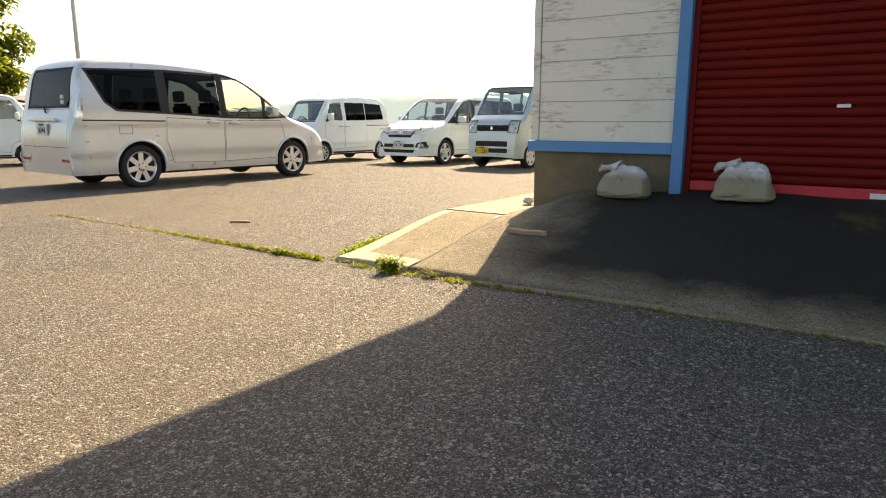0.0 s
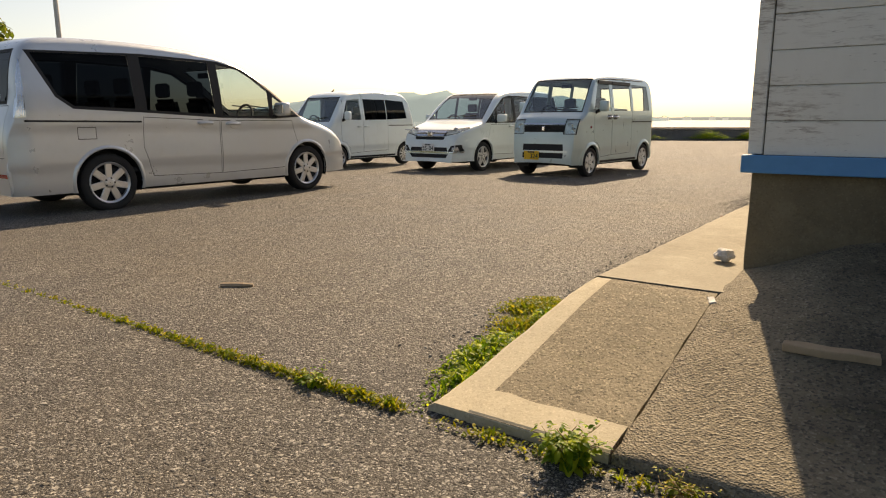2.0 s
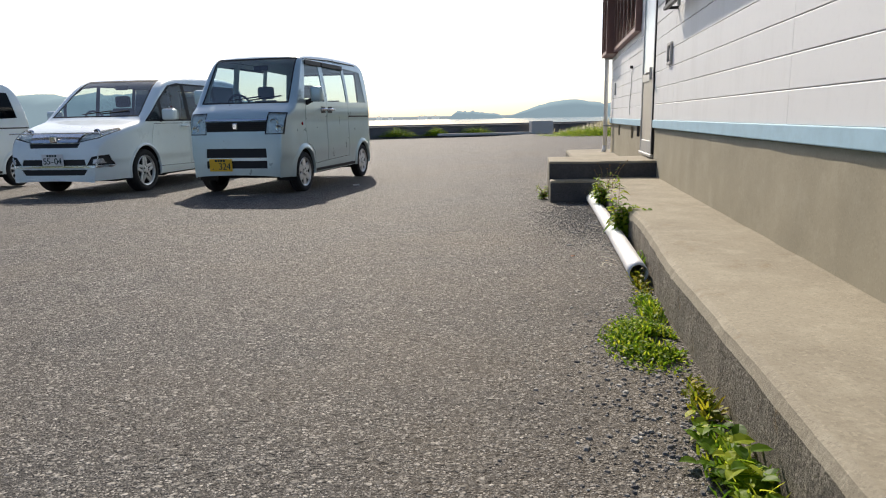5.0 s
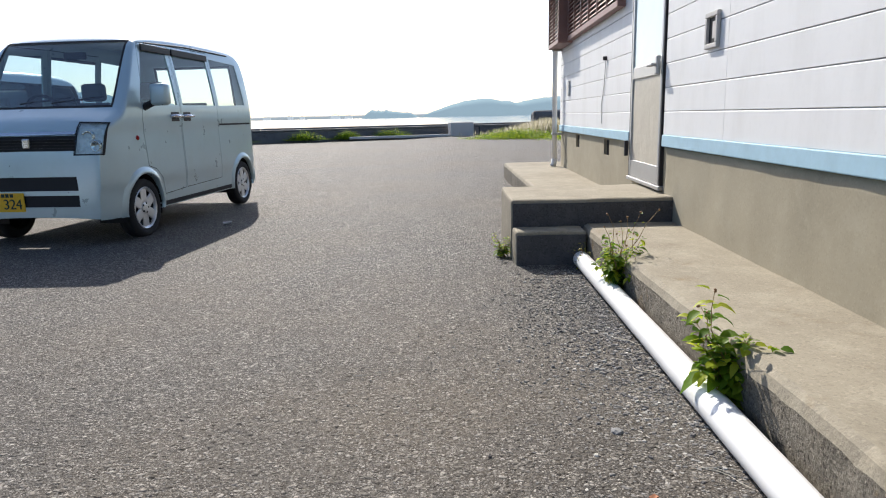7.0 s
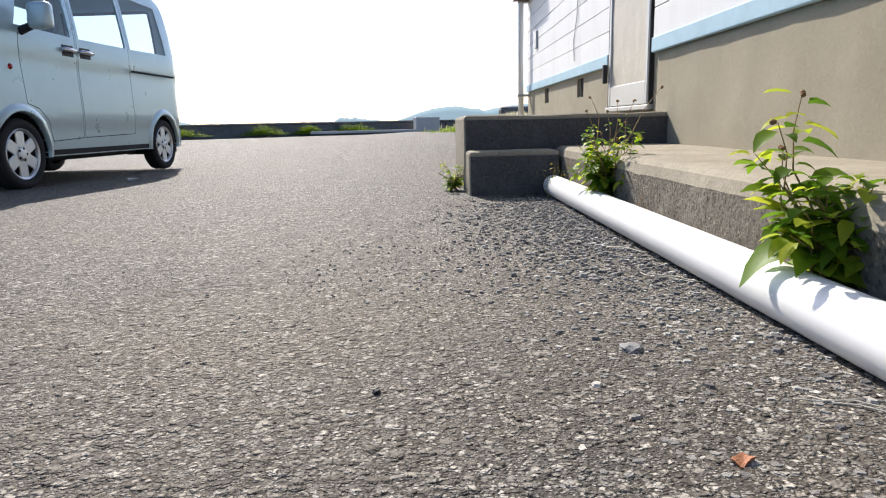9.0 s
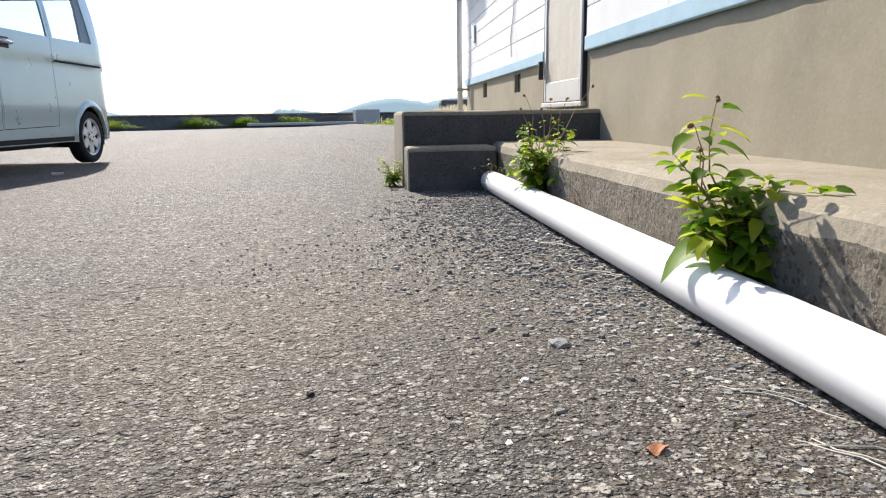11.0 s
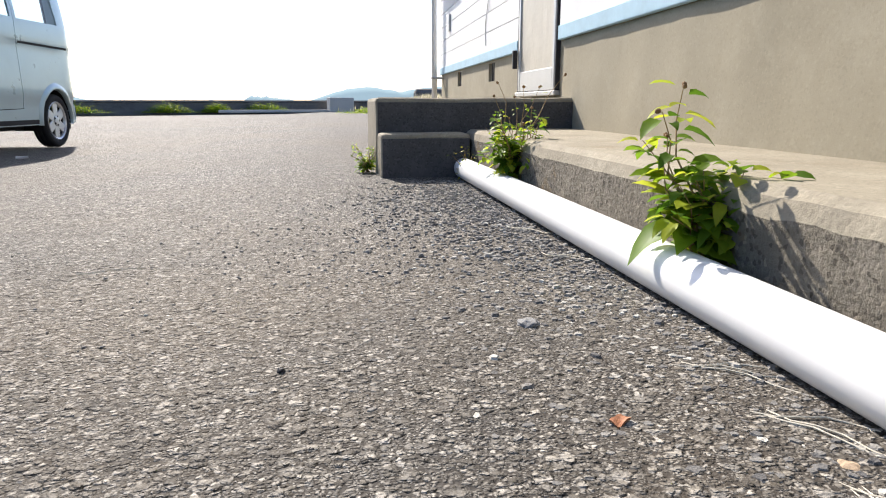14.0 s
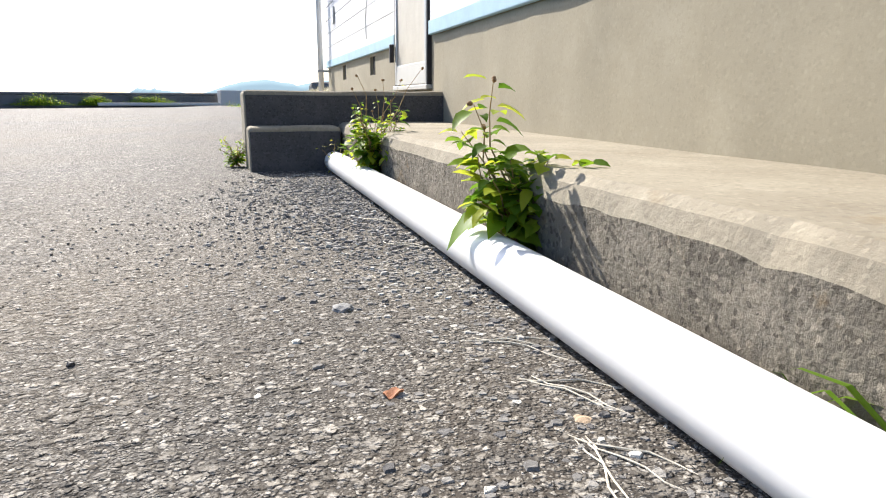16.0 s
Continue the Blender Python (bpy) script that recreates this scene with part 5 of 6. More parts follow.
# silver people carrier
SER = dict(broad=0.072, tail_lens=CHROME, name="silver_minivan", category="minivan", label="silver minivan with dark rear windows, parked on asphalt", paint=SILVER, paint_label="silver painted body",
           L=4.77, W=1.73, H=1.86, wb=2.86, axle=0.93, r=0.32, tyre=0.195, belt=1.06, lean=0.17, edge=0.12, nose=0.95, nose_in=0.26, tail=0.34, tail_in=0.10, stations=100,
           profile=[(0, 0.25), (0.0, 0.42), (0.02, 0.60), (0.10, 0.76), (0.30, 0.88), (0.62, 0.98), (0.90, 1.05), (1.05, 1.12), (1.72, 1.61), (1.95, 1.735), (2.25, 1.825), (2.9, 1.885), (3.6, 1.90), (4.25, 1.875), (4.47, 1.82), (4.58, 1.64), (4.66, 1.16), (4.74, 0.98), (4.77, 0.70), (4.75, 0.30)],
           screen=[(-0.72, 1.14), (0.72, 1.14), (0.60, 1.70), (-0.60, 1.70)], screen_top=1.72, mirror_s=1.98, dash=1.2, wiper=(1.12, 1.17),
           trim=[(0.98, 1.05), (1.52, 1.42), (1.98, 1.665), (2.3, 1.725), (3.3, 1.745), (4.50, 1.70), (4.28, 1.24), (4.12, 1.12), (3.3, 1.085), (2.33, 1.03), (1.5, 1.02)],
           windows=[("clear", [(1.10, 1.075), (1.50, 1.34), (1.52, 1.05)]), ("clear", [(1.58, 1.05), (1.58, 1.41), (2.0, 1.635), (2.30, 1.685), (2.30, 1.06)]), ("dark", [(2.42, 1.075), (2.42, 1.70), (3.30, 1.715), (3.30, 1.115)]), ("dark", [(3.44, 1.13), (3.44, 1.715), (4.45, 1.68), (4.25, 1.26), (4.10, 1.15)])],
           rear_window=[(-0.66, 1.16), (0.66, 1.16), (0.60, 1.72), (-0.60, 1.72)],
           doors=[[(1.12, 0.36), (1.10, 0.70), (1.20, 1.0), (2.34, 1.0), (2.34, 0.34)], [(2.355, 0.34), (2.355, 1.0), (3.36, 1.04), (3.38, 0.70), (3.28, 0.36)], [(4.10, 0.80), (4.10, 0.93), (3.90, 0.93), (3.90, 0.80)]],
           flush=[("rear", [(-0.70, 0.62), (0.70, 0.62), (0.70, 1.15), (-0.70, 1.15)])],
           front=[("headlight", [(0.40, 0.70), (0.70, 0.74), (0.72, 0.88), (0.48, 0.86)]), ("grille", [(-0.38, 0.66), (0.38, 0.66), (0.40, 0.76), (-0.40, 0.76)]), ("intake", [(-0.5, 0.34), (0.5, 0.34), (0.45, 0.46), (-0.45, 0.46)])],
           more=[("black_line", "side", [(3.38, 0.975), (4.60, 0.985), (4.60, 1.005), (3.38, 0.995)]), ("tail_light", "side", [(4.58, 1.03), (4.68, 1.03), (4.62, 1.62), (4.55, 1.66)]), ("reflector", "rear", [(0.50, 0.42), (0.74, 0.42), (0.74, 0.46), (0.50, 0.46)]), ("reflector", "rear", [(-0.50, 0.42), (-0.74, 0.42), (-0.74, 0.46), (-0.50, 0.46)])],
           spokes=7, twist=0, seats=[(0.38, 2.0, INTERIOR), (-0.38, 2.0, INTERIOR), (0.36, 2.95, INTERIOR), (-0.36, 2.95, INTERIOR), (0.36, 3.8, INTERIOR), (-0.36, 3.8, INTERIOR)],
           handles=[(2.16, 0.955, SILVER), (2.56, 0.965, SILVER)], mirror_at=(1.48, 1.06))
ser, sh, body = vehicle(SER, parked(-11.12, 7.88, -2.5, 1.11))
part("tailgate_bar", box(-0.42, 0.42, sh.mid - 4.78, sh.mid - 4.72, 0.98, 1.02, 0.012), CHROME, body, "chrome bar on the tailgate")
number_plate(ser, sh.mid - 4.772, 0.87, PLATE_WHITE, "5044", 4, front=False)
part("rear_wiper", tube([(0.0, sh.mid - 4.70, 1.10), (-0.02, sh.mid - 4.70, 1.17), (-0.38, sh.mid - 4.68, 1.20)], 0.012, 6), BLACK, body)
stk = bmesh.new()
for z in (1.24, 1.31):
    prism(disc(0.52, z, 0.03, 12), sh.mid - 4.70, sh.mid - 4.675, "xz", stk)
part("window_sticker", stk, PLATE_WHITE, body)

# white people carrier
STW = dict(name="white_minivan", category="minivan", label="white minivan with a chrome grille, parked on asphalt", paint=WHITE, paint_label="white painted body",
           L=4.69, W=1.695, H=1.84, wb=2.89, axle=0.93, r=0.32, tyre=0.20, belt=1.08, lean=0.15, edge=0.11, nose=0.85, nose_in=0.24, tail=0.3, tail_in=0.10, stations=96,
           profile=[(0, 0.24), (0.0, 0.42), (0.02, 0.62), (0.07, 0.80), (0.22, 0.92), (0.6, 1.02), (0.88, 1.08), (1.0, 1.13), (1.55, 1.58), (1.75, 1.70), (2.0, 1.77), (2.6, 1.82), (3.6, 1.84), (4.3, 1.81), (4.48, 1.70), (4.60, 1.20), (4.68, 0.9), (4.69, 0.6), (4.68, 0.3)],
           screen=[(-0.73, 1.125), (0.73, 1.125), (0.62, 1.71), (-0.62, 1.71)], screen_top=1.72, mirror_s=1.75, dash=1.1, wiper=(1.06, 1.17),
           trim=[(0.98, 1.05), (1.45, 1.40), (1.80, 1.615), (2.1, 1.665), (4.40, 1.665), (4.48, 1.15), (2.3, 1.05)],
           windows=[("clear", [(1.10, 1.075), (1.40, 1.33), (1.42, 1.07)]), ("clear", [(1.48, 1.07), (1.48, 1.38), (1.86, 1.60), (2.2, 1.635), (2.2, 1.08)]), ("clear", [(2.30, 1.085), (2.30, 1.64), (3.22, 1.645), (3.22, 1.13)]), ("dark", [(3.32, 1.14), (3.32, 1.645), (4.30, 1.635), (4.38, 1.18)])],
           rear_window=[(-0.62, 1.16), (0.62, 1.16), (0.56, 1.66), (-0.56, 1.66)],
           doors=[[(1.12, 0.36), (1.10, 0.70), (1.20, 1.02), (2.24, 1.02), (2.24, 0.34)], [(2.255, 0.34), (2.255, 1.02), (3.26, 1.04), (3.28, 0.70), (3.18, 0.36)]],
           front=[("headlight", [(0.36, 0.765), (0.66, 0.83), (0.78, 0.93), (0.74, 0.965), (0.40, 0.89)]), ("grille", [(-0.37, 0.70), (0.37, 0.70), (0.40, 0.765), (-0.40, 0.765)]), ("chrome_strip", [(-0.36, 0.77), (0.36, 0.77), (0.40, 0.885), (-0.40, 0.885)]),
                  ("chrome_strip", [(-0.74, 0.425), (0.74, 0.425), (0.76, 0.45), (-0.76, 0.45)]), ("intake", [(-0.50, 0.455), (0.50, 0.455), (0.48, 0.54), (-0.48, 0.54)]), ("intake", [(-0.46, 0.32), (0.46, 0.32), (0.52, 0.40), (-0.52, 0.40)]), ("intake", [(0.50, 0.455), (0.76, 0.455), (0.74, 0.60), (0.58, 0.575)]), ("intake", [(-0.50, 0.455), (-0.76, 0.455), (-0.74, 0.60), (-0.58, 0.575)]), ("fog_lamp", [(0.60, 0.475), (0.71, 0.48), (0.70, 0.55), (0.61, 0.54)]), ("fog_lamp", [(-0.60, 0.475), (-0.71, 0.48), (-0.70, 0.55), (-0.61, 0.54)])],
           more=[("tail_light", "side", [(4.52, 1.0), (4.66, 1.0), (4.58, 1.6), (4.48, 1.6)])],
           spokes=5, twist=8, seats=[(0.38, 1.95, INTERIOR), (-0.38, 1.95, INTERIOR), (0.36, 2.9, INTERIOR), (-0.36, 2.9, INTERIOR)],
           handles=[(2.08, 0.97, WHITE), (2.42, 0.98, WHITE)], mirror_at=(1.42, 1.07))
stw, sh, body = vehicle(STW, parked(-11.15, 16.72, 179.0, 1.055))
part("badge", rough_up(box(-0.06, 0.06, sh.mid - 0.09, sh.mid - 0.04, 0.775, 0.875, 0.02), 0.0, 1), CHROME, body)
number_plate(stw, sh.mid + 0.006, 0.535, PLATE_WHITE, "55-04", 4)
part("chrome_lip", box(-0.70, 0.70, sh.mid - 0.12, sh.mid - 0.075, 0.895, 0.912, 0.005), CHROME, body)

# a white car at the edge of the car park
FARV = dict(KEI, name="white_van", label="white van with dark windows parked farther off", paint=WHITE, paint_label="white painted body")
farv, sh, body = vehicle(FARV, parked(-19.3, 7.3, -23, 0.93))

# ---- loose things ----
def pvc_pipe():
    a, b = Vector((-3.525, 9.04, 0.0585)), Vector((-3.490, 12.70, 0.0585))
    n = 30
    bm = bmesh.new()
    outer, inner = [], []
    for i in range(n + 1):
        f = i / n
        c = a.lerp(b, f) + Vector((0.006 * math.sin(f * math.pi), 0, 0))
        for r, lst in ((0.0565, outer), (0.050, inner)):
            lst.append([bm.verts.new(c + Vector((math.cos(k * math.tau / 28) * r, 0, math.sin(k * math.tau / 28) * r))) for k in range(28)])
    for rows, flip in ((outer, 1), (inner, -1)):
        for r0, r1 in zip(rows, rows[1:]):
            for k in range(28):
                q = (r0[k], r0[(k + 1) % 28], r1[(k + 1) % 28], r1[k])
                bm.faces.new(q[::flip])
    for o, i in ((outer[0], inner[0]), (outer[-1], inner[-1])):
        for k in range(28):
            bm.faces.new((o[k], i[k], i[(k + 1) % 28], o[(k + 1) % 28]))
    bmesh.ops.recalc_face_normals(bm, faces=bm.faces)
    return bm


thing("plastic_pipe", pvc_pipe(), PVC, "long white plastic pipe lying beside the concrete ledge", "pipe", smooth=True)


def sandbag(x, y, w, d, h, seed, label, turn):
    """A filled bag: a flat-bottomed, slumped body with a blunt side, and a twisted neck that flops over."""
    bag = base("sandbag", label, "bag", pose(x, y, hump_z(x, y) - 0.012, -6, 0, turn), "filled bags before the front wall")
    bm = bmesh.new()
    bmesh.ops.create_icosphere(bm, subdivisions=5, radius=1)
    for v in bm.verts:
        p = v.co.copy()
        rr = math.hypot(p.x, p.y)
        wide = (rr ** 0.30 if p.z < 0 else rr ** 0.62) / max(rr, 1e-4)
        up = 0.14 * (1 + p.z) if p.z < 0 else 0.14 + 0.86 * p.z ** 0.85
        sx, sy = p.x * wide, p.y * wide
        k = max(abs(sx), abs(sy), 1e-4) / max(math.hypot(sx, sy), 1e-4)
        sx, sy = sx / (0.35 + 0.65 * k), sy / (0.35 + 0.65 * k)
        side = 1 - (0.30 if p.x < 0 else 0.06) * up ** 1.6
        q = Vector((sx * w / 2 * side, sy * d / 2 * (1 - 0.45 * up ** 1.5), h * up * (1 - 0.10 * max(0.0, -p.x))))
        fold = abs(noise.noise(Vector((p.x * 3.2, p.y * 3.2, p.z * 1.4)) + Vector((seed, 0, 0))))
        q += p.normalized() * (0.020 * noise.noise(p * 1.9 + Vector((seed, 4, 0))) - 0.022 * (1 - min(1, fold * 4)) * (0.3 + up))
        q += p.normalized() * 0.006 * noise.noise(p * 9 + Vector((0, seed, 0)))
        q.z = max(0.0, q.z)
        v.co = q
    part("sack", bm, BAG, bag, smooth=True)
    bm = bmesh.new()
    ring = []
    for i in range(9):
        f = i / 8
        c = Vector((-w * (0.10 + 0.36 * f), -d * 0.06, h * (0.93 - 0.10 * f * f)))
        r = 0.058 - 0.030 * math.sin(f * 2.6) + 0.020 * max(0.0, f - 0.6)
        ring.append([bm.verts.new(c + Vector((0.25 * r * math.cos(k * math.tau / 18), r * math.sin(k * math.tau / 18) * 1.2, r * math.cos(k * math.tau / 18) * 0.75)) * (1 + 0.34 * math.cos(k * 2.8 + seed + f * 2) + 0.25 * noise.noise((k * 0.7, f * 3, seed)))) for k in range(18)])
    for r0, r1 in zip(ring, ring[1:]):
        for k in range(18):
            bm.faces.new((r0[k], r0[(k + 1) % 18], r1[(k + 1) % 18], r1[k]))
    bm.faces.new(ring[-1])
    part("gathered_neck", bm, BAG, bag, "bunched neck of the bag", smooth=True)


sandbag(-1.925, 5.52, 0.44, 0.30, 0.285, 3, "bulging white plastic sandbag, half full, by the front wall", 4)
sandbag(-0.985, 5.52, 0.45, 0.32, 0.305, 8, "full white plastic sandbag standing before the red shutter", -3)


def lump(size, seed, flat=0.6):
    bm = bmesh.new()
    bmesh.ops.create_icosphere(bm, subdivisions=3, radius=1)
    for v in bm.verts:
        v.co = v.co * (1 + 0.35 * noise.noise(v.co * 1.6 + Vector((seed, 0, 0))))
        v.co.z *= flat
        v.co *= size
    lo = min(v.co.z for v in bm.verts)
    for v in bm.verts:
        v.co.z -= lo + size * 0.06
    return bm


thing("wooden_stick", rough_up(tube([(-0.11, 0, 0.022), (-0.04, 0.004, 0.023), (0.04, -0.003, 0.022), (0.10, 0.008, 0.020)], [0.020, 0.023, 0.021, 0.015], 8), 0.003, 20), WOOD, "broken wooden stick lying on the asphalt", "stick", pose(-5.72, 4.55, 0, 0, 0, 34))
thing("white_stone", lump(0.055, 2.0, 0.75), STONE, "white stone lying on the ledge by the corner", "stone", pose(-3.02, 5.92, LEDGE_TOP))
thing("paper_scrap", rough_up(box(-0.016, 0.016, -0.04, 0.04, 0.0, 0.008, 0.002), 0.008, 25, 2), STONE, "pale scrap lying on the ramp's joint", "scrap", pose(-2.885, 5.05, ramp_z(5.05) - 0.002, 0, 0, 20))
thing("broken_board", rough_up(box(-0.16, 0.16, -0.025, 0.025, 0.0, 0.035, 0.006), 0.008, 9, 3), WOOD, "broken piece of board on the shaded ramp", "board", pose(-2.36, 4.62, hump_z(-2.36, 4.62) - 0.004, 8, 0, 6))
thing("flat_stone", lump(0.022, 6.0, 0.34), GREY_STONE, "small flat grey stone on the asphalt", "stone", pose(-3.864, 10.18, 0))
thing("flat_stone", lump(0.014, 11.0, 0.30), WOOD, "flat tan stone chip among the gravel", "stone", pose(-3.645, 9.63, 0))
thing("litter", rough_up(box(-0.05, 0.05, -0.03, 0.03, 0.0, 0.02, 0.005), 0.01, 12, 2), STONE, "scrap of white litter on the asphalt beside the van", "litter", pose(-6.94, 15.5, fall(-6.94, 15.5), 0, 0, 25))
thing("dark_stone", lump(0.0065, 9.0, 0.9), DARK_METAL, "small dark stone on the asphalt", "stone", pose(-4.31, 10.02, 0))
thing("dry_leaf", rough_up(box(-0.014, 0.014, -0.009, 0.009, 0.002, 0.005), 0.006, 60, 3), plain_material("brown_leaf", (0.32, 0.13, 0.06), 0.8, scale=40), "curled brown leaf on the asphalt", "leaf", pose(-3.862, 9.772, 0.004, 0, 0, 30))
for px, py, rz, n in ((-4.80, 10.745, 20, 1), (-3.59, 10.70, -55, 2), (-3.60, 9.72, -40, 3), (-3.64, 9.52, -70, 4), (-3.61, 9.92, -20, 3), (-3.60, 11.1, -75, 2)):
    straw = base("straw", "pale dry straw lying on the asphalt", "straw", pose(px, py, 0, 0, 0, rz))
    for k in range(n):
        x, y, slope = 0.05 * noise.noise((k * 1.7, px, 0)), 0.07 * noise.noise((k * 1.3, 0, py)), 1.3 * noise.noise((k * 2.3 + 0.4, px * 3, py))
        bend = 0.03 * noise.noise((k * 1.9, py, 2.2))
        pts = [(x + u, y + slope * u + bend * math.cos(u * 30) + 0.008 * math.sin(u * 55 + k), 0.004 + 0.004 * math.cos(u * 22) ** 2) for u in (-0.07, -0.04, -0.01, 0.02, 0.05, 0.08)]
        part("strand", tube(pts, 0.0015, 5), DRY, straw)


def gravel(count, place, smin, smax, seed):
    """Many low angular stones, each a five-sided lump."""
    rng = random.Random(seed)
    co, faces = [], []
    for _ in range(count):
        x, y, z = place(rng)
        s = smin + (smax - smin) * rng.random() ** 2.2
        a0, b, n = rng.uniform(0, math.tau), len(co), 5
        el = rng.uniform(0.6, 1.0)
        turn = rng.uniform(0, math.pi)
        ca, sa = math.cos(turn), math.sin(turn)
        tops = []
        h = s * rng.uniform(0.12, 0.38)
        for k in range(n):
            a = a0 + k * math.tau / n + rng.uniform(-0.35, 0.35)
            r = s * rng.uniform(0.75, 1.15)
            u, v = math.cos(a) * r, math.sin(a) * r * el
            co.append((x + u * ca - v * sa, y + u * sa + v * ca, z - 0.002))
            tops.append((x + (u * ca - v * sa) * 0.62, y + (u * sa + v * ca) * 0.62, z + h * rng.uniform(0.75, 1.1)))
        co += tops
        for k in range(n):
            faces.append((b + k, b + (k + 1) % n, b + n + (k + 1) % n, b + n + k))
        faces.append(tuple(b + n + k for k in range(n)))
    bm, me = bmesh.new(), bpy.data.meshes.new("stones")
    me.from_pydata(co, [], faces)
    bm.from_mesh(me)
    bpy.data.meshes.remove(me)
    return bm


def near_ledge(rng):
    y = rng.uniform(4.2, 12.6)
    return ledge_x(y) - 0.04 - abs(rng.gauss(0, 0.22)), y, 0.004


def around(rng):
    y = 9.3 + abs(rng.gauss(0, 1.0)) * 1.6
    return -3.48 - abs(rng.gauss(0, 0.45)) * (0.6 + 0.4 * (y - 9.0)), y, 0.002


thing("gravel", gravel(5200, near_ledge, 0.003, 0.015, 5), GRAVEL, "loose grey gravel along the ledge's foot", "gravel", kind="stuff")
def by_pipe(rng):
    y = 9.0 + 3.4 * rng.random() ** 1.5
    return -3.56 - abs(rng.gauss(0, 0.24)), y, 0.002


thing("coarse_gravel", gravel(5200, by_pipe, 0.004, 0.0135, 12), GRAVEL, "coarse dark gravel on the asphalt beside the pipe", "gravel", kind="stuff")
thing("grit", gravel(2600, around, 0.0025, 0.007, 6), GRAVEL, "loose grit on the asphalt", "grit", kind="stuff")
thing("ramp_grit", gravel(900, lambda r: (r.uniform(-2.85, 0.5), r.uniform(3.36, 3.80), 0.006), 0.003, 0.012, 7), GRAVEL, "loose grit along the foot of the ramp", "grit", kind="stuff")


# ---- plants ----
def leaf_faces(bm, root, tip_dir, length, width, droop, rng):
    """One pointed, folded leaf."""
    d = tip_dir.normalized()
    side = d.cross(Vector((0, 0, 1)))
    side = side.normalized() if side.length > 0.05 else Vector((1, 0, 0))
    up = side.cross(d)
    side = side + up * rng.uniform(-0.5, 0.5)
    widths = (0.0, 0.40, 0.5, 0.30)
    mid = [root + d * (length * f) - Vector((0, 0, droop * length * f * f)) for f in (0, 0.22, 0.52, 0.8, 1.0)]
    mv = [bm.verts.new(p) for p in mid]
    lf, rt = [], []
    for k in (1, 2, 3):
        lf.append(bm.verts.new(mid[k] + side * width * widths[k] + up * width * 0.13))
        rt.append(bm.verts.new(mid[k] - side * width * widths[k] + up * width * 0.13))
    for e, flip in ((lf, 1), (rt, -1)):
        for q in ((mv[0], mv[1], e[0]), (e[0], mv[1], mv[2], e[1]), (e[1], mv[2], mv[3], e[2]), (e[2], mv[3], mv[4])):
            bm.faces.new(q[::flip])


def weed(name, x, y, z, high, spread, stems, leaves, size, seed, label, material=None, lean=(0, 0), buds=0, broad=0.5, low=0.12):
    rng = random.Random(seed)
    plant = base(name, label, "plant", pose(x, y, z))
    st, lf = bmesh.new(), bmesh.new()
    tips = []
    for k in range(stems):
        a = rng.uniform(0, math.tau)
        h = high * rng.uniform(0.45, 1.0)
        out = spread * rng.uniform(0.2, 1.0)
        pts = [Vector((0.03 * math.cos(a), 0.03 * math.sin(a), 0))]
        for i in range(1, 6):
            f = i / 5
            pts.append(Vector((math.cos(a) * out * f ** 1.4 + lean[0] * f, math.sin(a) * out * f ** 1.4 + lean[1] * f, h * (f - 0.12 * f * f))) + Vector((rng.gauss(0, 0.012), rng.gauss(0, 0.012), 0)))
        tube(pts, [0.0038 * (1 - 0.75 * i / 5) for i in range(6)], 5, st)
        tips.append(pts[-1])
        for j in range(leaves):
            f = 1.0 if j < 3 and not buds else rng.uniform(low, 1.0)
            i = min(4, int(f * 5))
            p = pts[i].lerp(pts[i + 1], f * 5 - i)
            b = rng.uniform(0, math.tau)
            d = Vector((math.cos(b), math.sin(b), rng.uniform(-0.1, 0.7)))
            if low > 0.2 and p.z < 0.11:
                d.x = abs(d.x)
            sz = size * rng.uniform(0.5, 1.1) * (1.1 - 0.7 * f)
            leaf_faces(lf, p + d * 0.015, d, sz, sz * broad * rng.uniform(0.85, 1.2), rng.uniform(0.1, 0.8), rng)
    part("stalk", st, STEM, plant)
    part("foliage", lf, material or LEAF, plant, smooth=True)
    if buds:
        for t in sorted(tips, key=lambda p: -p.z)[:buds]:
            for _ in range(2):
                bd = bmesh.new()
                c = t + Vector((rng.gauss(0, 0.004), rng.gauss(0, 0.004), rng.uniform(0.0, 0.006)))
                made = bmesh.ops.create_icosphere(bd, subdivisions=1, radius=0.006)["verts"]
                bmesh.ops.translate(bd, verts=made, vec=c)
                part("seed_head", bd, BUD, plant, "brown seed head")
    return plant


# the two weeds between pipe and ledge
weed("weed_plant", -3.436, 10.30, 0.0, 0.33, 0.145, 24, 17, 0.108, 21, "leafy green weed growing between pipe and ledge", lean=(0.01, 0.0), buds=0, broad=0.62, low=0.28)
weed("weed_plant", -3.437, 10.33, 0.05, 0.47, 0.06, 4, 13, 0.14, 27, "tall weed shoots with brown seed heads by the ledge", lean=(-0.06, 0.06), buds=3, broad=0.55, low=0.35)
weed("weed_plant", -3.434, 11.86, 0.0, 0.42, 0.21, 28, 20, 0.10, 22, "bushy weed growing at the foot of the steps", broad=0.58, low=0.25)
weed("weed_plant", -3.43, 11.90, 0.06, 0.55, 0.24, 11, 6, 0.055, 23, "thin branching weed with seed heads by the steps", buds=9)
weed("weed_plant", -3.50, 12.60, 0.0, 0.20, 0.12, 9, 8, 0.05, 24, "small dry weed at the pipe's far end", MOSS_LEAF)
weed("weed_plant", -4.02, 13.1, 0.0, 0.20, 0.09, 14, 14, 0.055, 25, "green weed growing beside the steps")
weed("weed_plant", -3.72, 14.7, 0.0, 0.34, 0.16, 9, 9, 0.07, 26, "green weed growing beyond the steps")
